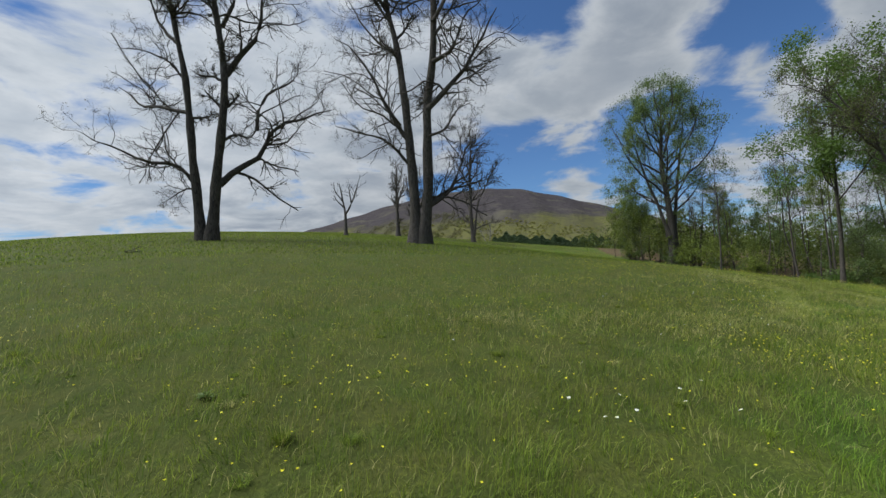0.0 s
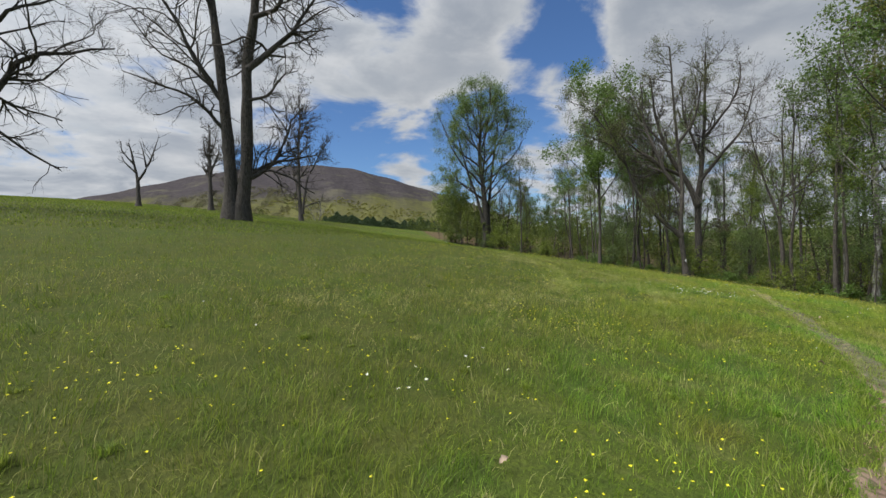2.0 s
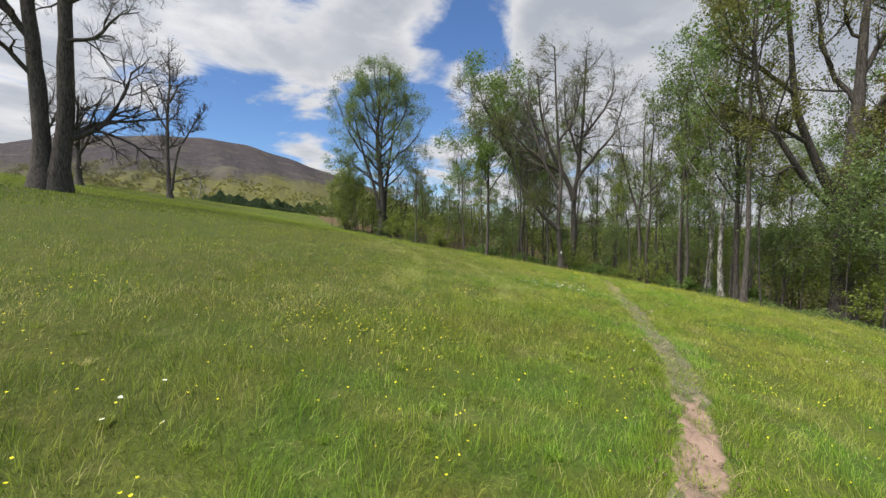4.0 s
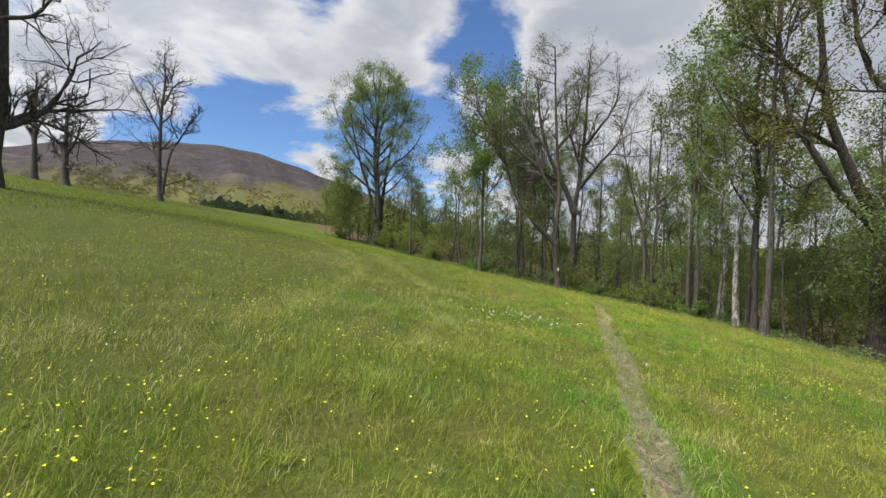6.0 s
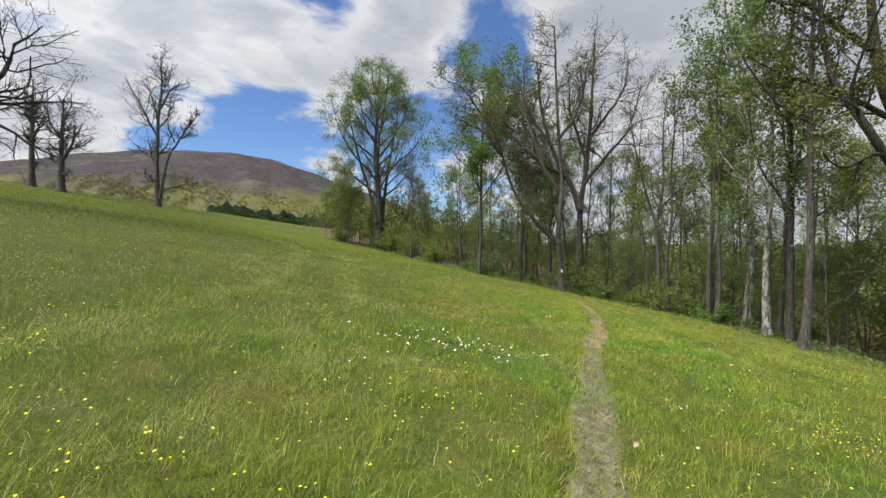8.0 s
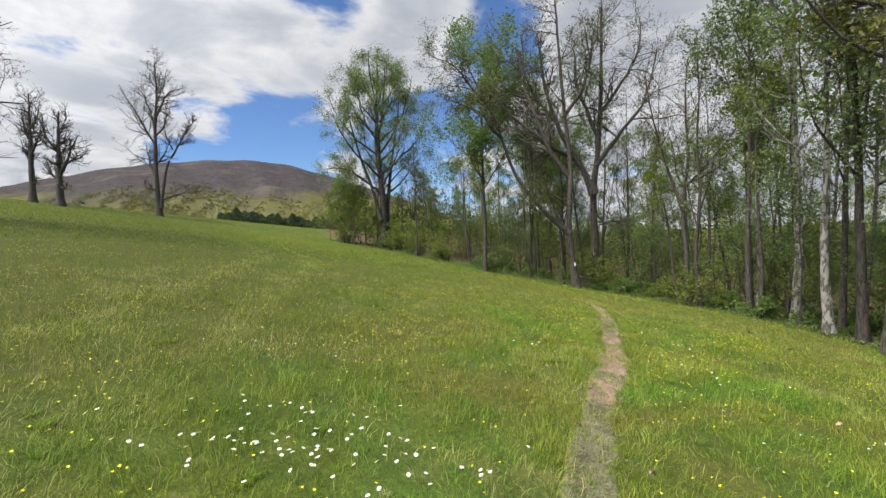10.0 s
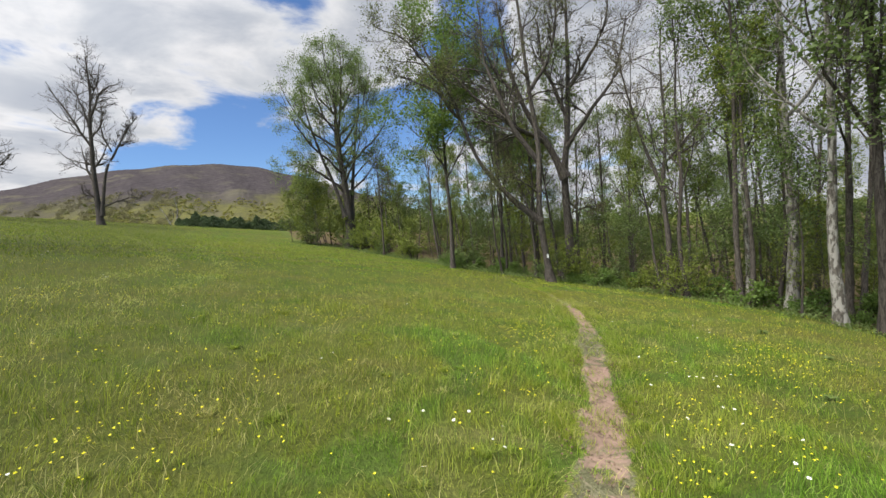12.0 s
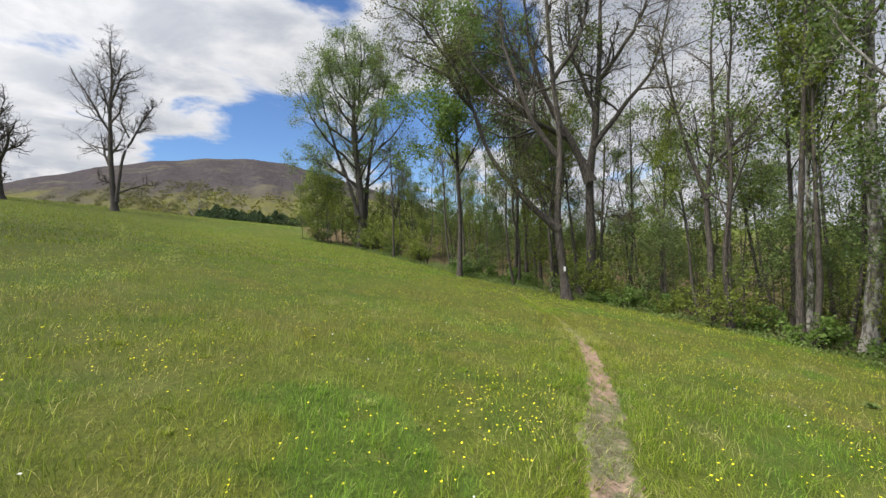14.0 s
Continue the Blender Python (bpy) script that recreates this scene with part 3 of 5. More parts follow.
B_LIMBS = [([(27, 225), (65, 260), (105, 300), (140, 350), (160, 390)], 0.2, 0.03),
           ([(-10, 140), (-45, 180), (-85, 195), (-125, 205)], 0.12, 0.02),
           ([(-8, 180), (-45, 240), (-65, 290), (-95, 340), (-120, 355)], 0.17, 0.02),
           ([(40, 300), (75, 320), (95, 370), (125, 400)], 0.15, 0.02),
           ([(-17, 330), (-55, 380), (-75, 420), (-100, 480)], 0.12, 0.02),
           ([(14, 62), (45, 80), (70, 118), (88, 160), (110, 190)], 0.18, 0.02),
           ([(16, 66), (55, 92), (95, 100), (140, 108)], 0.12, 0.02),
           ([(46, 365), (80, 420), (95, 480), (105, 560)], 0.13, 0.02),
           ([(-25, 390), (-60, 450), (-80, 520)], 0.1, 0.02), ([(24, 180), (55, 190), (70, 215), (95, 225)], 0.1, 0.02)]


def lean_over(lines, share):
    """The stem that stands aside, and the limbs it carries, lean out of the plane of the drawing."""
    out = []
    for line, r0, r1 in lines:
        aside = line[0][0] > 0.2
        out.append(([(x, y - share * (z if len(lines) == 2 else line[0][2]) * aside, z) for x, y, z in line], r0, r1))
    return out


make_tree("bare_tree", "tall twin-trunked bare tree with a low spreading limb on the meadow", 7, lean_over(sketch(B_TRUNKS, 0.0375, 5), 0.14), lean_over(sketch(B_LIMBS, 0.0375, 6, 0.45), 0.14), BARK, FINE, (3600, 0.04, 0.12), LEAF_BUD,
          group="bare trees on the meadow", m=at(-1.31, 27.1), twig_rad=0.0052, auto=(7, 0.3, 50, 0.14, 0.18, 0.05))
# the smaller ones along the crest face the middle of the walk
D_TRUNKS = [([(0, 0), (-2, 75), (2, 155), (8, 215), (7, 267)], 0.36, 0.06), ([(3, 15), (15, 85), (30, 115), (45, 145), (65, 172)], 0.22, 0.05)]
D_LIMBS = [([(0, 125), (-25, 175), (-50, 225)], 0.16, 0.03), ([(1, 150), (-18, 210), (-45, 230)], 0.13, 0.03), ([(6, 175), (30, 210), (60, 217)], 0.15, 0.03), ([(5, 195), (20, 230), (25, 255)], 0.12, 0.03),
           ([(8, 30), (40, 42), (55, 40)], 0.13, 0.03), ([(-2, 45), (-18, 52), (-22, 65)], 0.14, 0.04), ([(0, 95), (-35, 110), (-55, 130)], 0.1, 0.02), ([(2, 140), (20, 160), (28, 200)], 0.12, 0.03), ([(30, 115), (20, 150), (22, 180)], 0.1, 0.02)]
make_tree("bare_tree", "leafless forked tree standing on the crest of the meadow", 11, sketch(D_TRUNKS, 0.077, 7), sketch(D_LIMBS, 0.077, 8, 0.6), BARK, SHORT, group="bare trees on the meadow", m=at(5.81, 72.3, -31), twig_rad=0.008, auto=(7, 0.25, 48, 0.2, 0.13, 0.06))
C_TRUNKS = [([(0, 0), (1, 60), (3, 120), (4, 188)], 0.38, 0.06)]
C_LIMBS = [([(1, 60), (-14, 85), (-30, 110)], 0.18, 0.03), ([(2, 80), (20, 105), (34, 140)], 0.18, 0.03), ([(3, 105), (-12, 130), (-20, 165)], 0.14, 0.03), ([(1, 30), (12, 36), (18, 40)], 0.12, 0.05), ([(3, 125), (18, 150), (22, 175)], 0.13, 0.03)]
make_tree("bare_tree", "leafless upright tree standing on the crest of the meadow", 12, sketch(C_TRUNKS, 0.073, 9), sketch(C_LIMBS, 0.073, 10, 0.6), BARK, SHORT, group="bare trees on the meadow", m=at(-7.58, 76.0, -31), twig_rad=0.008, auto=(7, 0.25, 48, 0.2, 0.13, 0.06))
F_TRUNKS = [([(0, 0), (1, 60), (2, 110), (7, 165)], 0.40, 0.06)]
F_LIMBS = [([(2, 55), (25, 85), (52, 120)], 0.24, 0.04), ([(0, 45), (-20, 60), (-35, 85)], 0.16, 0.03), ([(2, 95), (-14, 125), (-16, 160)], 0.15, 0.03), ([(1, 35), (14, 30), (20, 40)], 0.13, 0.05), ([(20, 78), (45, 85), (60, 95)], 0.13, 0.03), ([(3, 120), (20, 145), (26, 170)], 0.13, 0.03)]
make_tree("bare_tree", "leafless stout tree with a forked crown on the crest", 13, sketch(F_TRUNKS, 0.069, 11), sketch(F_LIMBS, 0.069, 12, 0.6), BARK, SHORT, group="bare trees on the meadow", m=at(-4.0, 71.4, -31), twig_rad=0.008, auto=(7, 0.25, 48, 0.2, 0.13, 0.06))
E_TRUNKS = [([(0, 0), (1, 40), (-4, 75), (-8, 92)], 0.21, 0.04)]
E_LIMBS = [([(1, 38), (18, 65), (30, 108)], 0.14, 0.02), ([(-2, 60), (-14, 80), (-16, 95)], 0.1, 0.03), ([(-1, 50), (-12, 62), (-18, 72)], 0.1, 0.02), ([(12, 58), (10, 80), (8, 92)], 0.1, 0.02)]
make_tree("bare_tree", "small dead tree with a broken crown on the crest", 14, sketch(E_TRUNKS, 0.067, 13), sketch(E_LIMBS, 0.067, 14, 0.5), BARK, [(6, 0.3, 40, 0.4, 0.45, 0.2, 0.07, 4), (4, 0.2, 40, 0.45, 0.5, 0.2, 0.05, 2)], group="bare trees on the meadow", m=at(-10.98, 48.8), twig_rad=0.012)
SNAG_STEMS = [([(0, 0), (2, 30), (3, 52), (9, 85), (6, 112)], 0.26, 0.07), ([(-4, 0), (-3, 30), (-2, 52), (-12, 80), (-22, 100)], 0.22, 0.05)]
make_tree("dead_snag", "broken pale grey dead tree behind the crest", 15, sketch(SNAG_STEMS, 0.128, 15), sketch([([(6, 70), (16, 82), (19, 95)], 0.1, 0.04), ([(-5, 62), (2, 74), (1, 86)], 0.09, 0.03)], 0.128, 16),
          BARK_PALE, [(3, 0.3, 45, 0.5, 0.5, 0.2, 0.0, 3)], group="bare trees on the meadow", m=at(14.4, 126.6), twig_rad=0.02)


# tall tulip tree at the corner of the woods
GREEN_TRUNKS = [([(0, 0, 0), (0.1, 0, 5), (0, 0.1, 9), (-0.4, 0.2, 14), (-0.2, 0, 19), (0.2, 0, 25)], 0.55, 0.05), ([(0.75, 0.3, 0), (0.9, 0.4, 5), (1.4, 0.5, 9), (2.4, 0.8, 14), (3.3, 1, 18), (3.8, 1, 21.5)], 0.34, 0.05),
                ([(-0.4, -0.2, 4), (-1.3, 0, 8), (-2.6, 0.2, 12), (-3.7, 0.2, 16), (-4.4, 0.3, 20)], 0.24, 0.04)]
BUSHY = [(8, 0.2, 44, 0.32, 0.5, 0.17, 0.07, 5), (6, 0.2, 44, 0.5, 0.55, 0.2, 0.05, 3), (5, 0.2, 44, 0.5, 0.6, 0.22, 0.03, 2)]
GREEN_LIMBS = [([(-0.3, 0, 7.5), (-2.6, 0.2, 9.6), (-5.2, 0.4, 10.8), (-7.6, 0.5, 10.4)], 0.12, 0.02), ([(0.8, 0.2, 8.5), (3.0, -0.3, 10.8), (5.2, -0.6, 12.2), (7.2, -0.8, 12.4)], 0.12, 0.02)]
for k in range(24):
    h = 7.0 + 12.5 * (k / 23) ** 0.9
    turn, rise = k * 2.4, radians(44 + 20 * k / 23)
    reach = 1.0
    while (reach * math.cos(rise) / 8.4) ** 2.3 + (abs(h + reach * math.sin(rise) - 15.5) / 11.0) ** 2.3 < 1 and reach < 13:
        reach += 0.25
    reach *= 0.86 + 0.1 * math.sin(k * 5.1)
    c, s = math.cos(turn) * math.cos(rise), math.sin(turn) * math.cos(rise)
    GREEN_LIMBS.append(([(0, 0, h), (c * reach * 0.36, s * reach * 0.36, h + 0.24 * reach * math.sin(rise)), (c * reach * 0.72, s * reach * 0.72, h + 0.6 * reach * math.sin(rise)), (c * reach * 0.95, s * reach * 0.95, h + 1.0 * reach * math.sin(rise))], 0.04 + 0.011 * reach, 0.018))
make_tree("tulip_tree", "tall tree with an oval crown of fresh green leaves", 21, GREEN_TRUNKS, GREEN_LIMBS, BARK, BUSHY, (46000, 0.088, 0.34), LEAF_FRESH,
          m=at(31.7, 56.9), twig_rad=0.009)


def forest_tree(seed, tall, radius, bark, leaves, leaf_mat, lean=0.5, limbs=10, lowest=0.35, angle=42, ratio=0.30, label="", name="forest_tree", size=0.12, fork=False, scatter=0.25):
    rng = np.random.default_rng(seed)
    w = np.cumsum(rng.normal(0, lean * tall / 60, (6, 2)), 0)
    w[0] = 0
    line = [(w[i, 0], w[i, 1], tall * i / 5) for i in range(6)]
    radius *= 0.95
    trunks = [(line, radius, radius * 0.14)]
    if fork:
        b = line[2]
        s = rng.uniform(0.08, 0.16)
        trunks.append(([b, (b[0] + s * tall * 0.5, b[1], b[2] + tall * 0.16), (b[0] + s * tall, b[1] + 0.6, b[2] + tall * 0.36), (b[0] + s * tall * 1.3, b[1] + 0.8, b[2] + tall * 0.56)], radius * 0.62, radius * 0.1))
    levels = [(5, 0.2, 42, 0.48, 0.5, 0.17, 0.07, 3), (4, 0.2, 42, 0.5, 0.55, 0.2, 0.05, 2), (3, 0.2, 42, 0.5, 0.6, 0.2, 0.02, 1)]
    return make_tree(name, label, seed, trunks, [], bark, levels, (leaves, size, scatter) if leaves else None, leaf_mat, auto=(limbs, lowest, angle, ratio, 0.09, 0.09), group="trees of the wood edge", twig_rad=0.008)


SPECIES = {
    "fresh": forest_tree(31, 19, 0.155, BARK, 2600, LEAF_DEEP, lowest=0.2, label="slender woodland tree with sparse green leaves", size=0.1),
    "fresh_two": forest_tree(32, 18, 0.15, BARK_DARK, 2800, LEAF_FRESH, lowest=0.22, label="slender dark-stemmed woodland tree with green leaves", limbs=11, size=0.09),
    "yellow": forest_tree(33, 15, 0.14, BARK, 5200, LEAF_YELLOW, label="thin woodland tree with yellow-green young leaves", limbs=10, lowest=0.22, size=0.08),
    "bare": forest_tree(34, 18, 0.15, BARK, 1000, LEAF_BUD, label="leafless woodland tree with fine grey twigs", limbs=11, size=0.05),
    "bare_thin": forest_tree(35, 16, 0.11, BARK_DARK, 500, LEAF_BUD, label="thin dark leafless woodland tree", lean=1.0, limbs=8, lowest=0.5, size=0.05),
    "pale": forest_tree(36, 20.5, 0.25, BARK_PALE, 2800, LEAF_FRESH, label="woodland tree with mottled pale bark and green leaves", lean=0.35, limbs=10, lowest=0.42, size=0.11),
    "fork": forest_tree(37, 18, 0.22, BARK, 2200, LEAF_BUD, label="forked grey woodland tree in bud", fork=True, limbs=9, lowest=0.4, size=0.06),
    "pole": forest_tree(38, 17, 0.095, BARK, 2600, LEAF_FRESH, label="pole-thin woodland tree with few leaves", lean=0.95, limbs=8, lowest=0.55, ratio=0.2, size=0.09),
    "low": forest_tree(40, 8, 0.05, BARK, 2800, LEAF_FRESH, label="young understorey tree with spreading fresh leaves", limbs=12, lowest=0.18, angle=62, ratio=0.42, size=0.075, scatter=0.25),
    "low_yellow": forest_tree(41, 7, 0.04, BARK, 2800, LEAF_YELLOW, label="young understorey tree with yellow-green leaves", limbs=12, lowest=0.15, angle=58, ratio=0.42, size=0.08, scatter=0.25),
    "lush": forest_tree(42, 18.5, 0.18, BARK, 20000, LEAF_DEEP, label="woodland tree with a dense crown of green leaves", limbs=20, lowest=0.36, angle=52, ratio=0.36, size=0.105, scatter=0.36),
}
used = set()


def plant(kind, x, y, turn, size=1.0, tilt=(0.0, 0.0)):
    m = pose(x, y, height(x, y) - 0.08, tilt[0], tilt[1], turn) @ Matrix.Diagonal((size, size, size, 1))
    if kind not in used:
        used.add(kind)
        SPECIES[kind].matrix_basis = m
        return SPECIES[kind]
    return copy_thing(SPECIES[kind], m)


# stems that stand out along the edge of the woods
for kind, x, y, turn, size in (
    ("fresh", 24.1, 7.5, 20, 1.0), ("fresh_two", 26.2, 8.5, 130, 1.05), ("pale", 31.8, 12.0, 70, 1.0), ("bare_thin", 32.6, 12.7, 200, 1.0), ("pale", 32.6, 13.7, 160, 0.72), ("fresh", 31.0, 13.4, 250, 1.12), ("fresh_two", 30.4, 15.2, 30, 0.95), ("fork", 31.0, 16.2, 120, 0.8), ("fresh", 34.5, 14.8, 100, 1.05), ("bare", 41.2, 20.2, 40, 1.05),
    ("pale", 27.4, 9.6, 300, 0.85), ("yellow", 31.0, 13.0, 10, 0.9), ("bare", 33.2, 38.7, 190, 0.95), ("yellow", 30.8, 33.0, 50, 1.0), ("bare", 31.5, 47.0, 280, 0.95), ("yellow", 35.8, 51.0, 33, 0.9),
    ("low_yellow", 27.8, 57.6, 90, 1.2), ("low_yellow", 27.0, 59.6, 160, 1.3), ("low_yellow", 28.7, 61.4, 250, 1.6), ("low", 28.4, 58.6, 20, 1.2), ("low_yellow", 25.6, 61.0, 70, 1.0), ("bare_thin", 29.2, 25.6, 60, 0.9), ("bare_thin", 30.1, 26.2, 150, 1.0), ("bare", 36.5, 29.5, 80, 1.0),
    ("lush", 27.7, 28.8, 20, 1.0), ("lush", 37.0, 31.5, 120, 1.05), ("fork", 35.0, 31.0, 210, 1.0), ("fork", 30.9, 24.4, 95, 0.9), ("bare", 28.6, 4.0, 15, 1.1), ("fresh_two", 27.4, 1.2, 260, 1.1), ("bare", 38.0, 24.8, 310, 1.05),
):
    plant(kind, x, y, turn, size * 0.86)

# the pair of old trees where the path enters the woods, one with a painted trail mark
OAK_TRUNK = [([(0, 0, 0), (0.05, 0, 3.5), (0.1, 0.1, 7.0), (0.5, 0.1, 10.0), (0.9, 0.2, 14), (1.2, 0.3, 20.5)], 0.32, 0.06), ([(0.1, 0, 7.0), (-0.8, 0.2, 9.2), (-2.0, 0.3, 11.5), (-3.0, 0.6, 15), (-3.4, 0.7, 19)], 0.25, 0.05)]
OAK_LIMBS = [([(0.3, 0, 9), (2.0, 0.3, 11.2), (3.8, 0.2, 13.5), (5.0, 0.2, 17)], 0.18, 0.03), ([(-1.0, 0.2, 9.5), (-3.0, -0.3, 10.6), (-5.2, -0.5, 12.6), (-7.0, -0.4, 15)], 0.17, 0.03), ([(0.6, 0.1, 11), (-0.6, 0.5, 14), (-1.0, 0.8, 18)], 0.16, 0.03),
             ([(0.9, 0.2, 13), (2.6, -0.4, 15.5), (3.2, -0.6, 19)], 0.14, 0.03), ([(0.05, 0, 4.6), (1.0, -0.3, 4.9), (2.0, -0.6, 4.8)], 0.07, 0.02), ([(-2.2, 0.3, 12), (-4.0, 1.0, 15), (-5.0, 1.2, 18)], 0.13, 0.03)]
make_tree("old_tree", "big old grey-barked tree, barely in leaf, beside the path", 51, OAK_TRUNK, OAK_LIMBS, BARK, FINE, (5200, 0.05, 0.15), LEAF_BUD, m=at(31.6, 22.3, -31, 0.06, 0.88), group="trees of the wood edge", twig_rad=0.008)
BLAZE_TRUNK = [([(0, 0, 0), (-0.2, 0, 2.0), (-0.35, 0, 4.2), (-0.1, 0.2, 8), (-0.4, 0.3, 12), (-0.8, 0.2, 19)], 0.215, 0.05), ([(-0.3, 0, 3.6), (-1.8, 0.2, 5.0), (-3.6, 0.3, 7.4), (-4.6, 0.3, 10.4), (-6.2, 0.2, 14)], 0.17, 0.04)]
BLAZE_LIMBS = [([(-0.1, 0.2, 7), (-1.6, 0.3, 9.5), (-2.6, 0.6, 13), (-3.0, 0.8, 17)], 0.17, 0.03), ([(-4.4, 0.3, 9.8), (-6.0, -0.4, 11.2), (-8.0, -0.6, 12.0)], 0.1, 0.02), ([(-0.4, 0.3, 11), (1.2, 0.5, 13.5), (1.8, 0.6, 17)], 0.14, 0.03), ([(-0.2, 0.1, 5.2), (-2.0, -0.6, 6.2), (-3.4, -0.9, 6.0)], 0.06, 0.02),
               ([(-5.4, 0.2, 12.0), (-7.2, 0.6, 14.5), (-8.8, 0.8, 15.5)], 0.09, 0.02)]
blazed = make_tree("old_tree", "old grey tree with leaning limbs and a white painted trail mark", 52, BLAZE_TRUNK, BLAZE_LIMBS, BARK, FINE, (15000, 0.05, 0.22), LEAF_OLIVE, m=at(28.06, 20.7, -31, 0.06, 0.88), group="trees of the wood edge", twig_rad=0.008)
bm = bmesh.new()
bmesh.ops.create_grid(bm, x_segments=4, y_segments=6, size=0.5)
for v in bm.verts:
    a = v.co.x * 0.34
    h = v.co.y * 0.22
    v.co = Vector((math.sin(a) * 0.30 - 0.16, -math.cos(a) * 0.30, 1.62 + h))
mark = bpy.data.meshes.new("trail_mark")
bm.to_mesh(mark)
bm.free()
mark.materials.append(BLAZE)
part("trail_mark", mark, blazed, "white painted rectangle")
BIG_TRUNK = [([(0, 0, 0), (-0.05, 0, 2.5), (0, 0.1, 5.2), (0.3, 0.2, 8), (0.6, 0.2, 12), (0.9, 0.2, 18.5)], 0.42, 0.05), ([(0, 0.1, 5.0), (-1.0, 0.3, 6.8), (-1.9, 0.6, 9.4), (-2.4, 0.6, 13), (-2.7, 0.7, 17.5)], 0.21, 0.04)]
BIG_LIMBS = [([(-0.1, 0, 4.6), (-1.8, -0.3, 6.2), (-3.2, -0.5, 8.2), (-4.0, -0.4, 11), (-4.4, -0.3, 14)], 0.17, 0.03), ([(0.1, 0.1, 5.0), (2.0, 0, 6.2), (3.9, -0.3, 7.4), (5.6, -0.3, 8.2)], 0.17, 0.03), ([(0.2, 0.2, 6.2), (2.2, 0.5, 9.0), (3.8, 0.4, 13)], 0.16, 0.03),
             ([(0.5, 0.2, 9.5), (-0.4, 0.8, 12.5), (-0.8, 1.2, 17)], 0.13, 0.03), ([(-2.2, 0.6, 10.4), (-4.4, 0.9, 12.4), (-5.6, 1.0, 15.5)], 0.11, 0.02), ([(0.6, 0.2, 11), (2.2, 0.3, 14), (2.8, 0.2, 17.5)], 0.12, 0.03), ([(-0.1, -0.2, 4.2), (-0.8, -2.0, 6.2), (-1.2, -3.4, 9.5)], 0.14, 0.03),
             ([(0.5, 0.1, 8.5), (1.0, -2.0, 11.5), (1.4, -3.2, 15)], 0.12, 0.03), ([(-1.4, 0.4, 8.0), (-3.6, 0.6, 9.2), (-5.8, 0.8, 10.4)], 0.1, 0.02)]
make_tree("old_tree", "massive dark spreading tree with rusty green young leaves", 53, BIG_TRUNK, BIG_LIMBS, BARK_DARK, CLOSE, (44000, 0.054, 0.2), LEAF_RUST, m=at(27.4, 4.8, -35), group="trees of the wood edge", twig_rad=0.008)

# the rest of the wood, behind the edge
rng = random.Random(77)
spots = [(24.1, 7.5), (26.2, 8.5), (31.8, 12.0), (34.5, 14.8), (31.6, 22.3), (28.1, 20.7), (27.4, 4.8)]
kinds = ["pole", "bare_thin", "pole", "bare_thin", "yellow", "pole", "bare_thin", "yellow", "fresh", "bare", "pole", "fork"]
tries = 0
while len(spots) < 108 and tries < 6000:
    tries += 1
    y = rng.uniform(-24, 66)
    x = float(edge_x(y)) + (6.0 if y < 13 else 1.5) + 36 * rng.random() ** 1.1
    if min((x - a) ** 2 + (y - b) ** 2 for a, b in spots) < 1.9 ** 2:
        continue
    if math.hypot(x - 24.5, y - 19.5) < 5.0:
        continue
    spots.append((x, y))
    plant(rng.choice(kinds), x, y, rng.uniform(0, 360), rng.uniform(0.6, 1.0), (rng.uniform(-7, 7), rng.uniform(-7, 7)))
while len(spots) < 130 and tries < 9000:
    tries += 1
    y = rng.uniform(8, 32)
    x = float(edge_x(y)) + 1.8 + 17 * rng.random()
    if min((x - a) ** 2 + (y - b) ** 2 for a, b in spots) < 1.3 ** 2 or math.hypot(x - 24.5, y - 19.5) < 6.0:
        continue
    spots.append((x, y))
    plant(rng.choice(("pole", "bare_thin", "pole", "bare_thin", "yellow", "bare")), x, y, rng.uniform(0, 360), rng.uniform(0.82, 1.08), (rng.uniform(-8, 8), rng.uniform(-8, 8)))
for x, y, turn, size in ((23.6, 3.0, 10, 0.75), (25.4, 7.2, 300, 0.8), (22.9, 0.0, 150, 0.9), (28.6, 10.8, 30, 0.7)):
    plant("low", x, y, turn, size)
for k in range(74):
    y = rng.uniform(-16, 64) if k < 52 else rng.uniform(2, 21)
    x = float(edge_x(y)) + (rng.uniform(1.2, 24) if k < 52 else rng.uniform(1.0, 9))
    if math.hypot(x - 24.5, y - 19.5) < 5.0:
        continue
    plant("low" if k % 3 else "low_yellow", x, y, rng.uniform(0, 360), rng.uniform(0.5, 1.1) * (1 if k < 52 else 0.62), (rng.uniform(-6, 6), rng.uniform(-6, 6)))


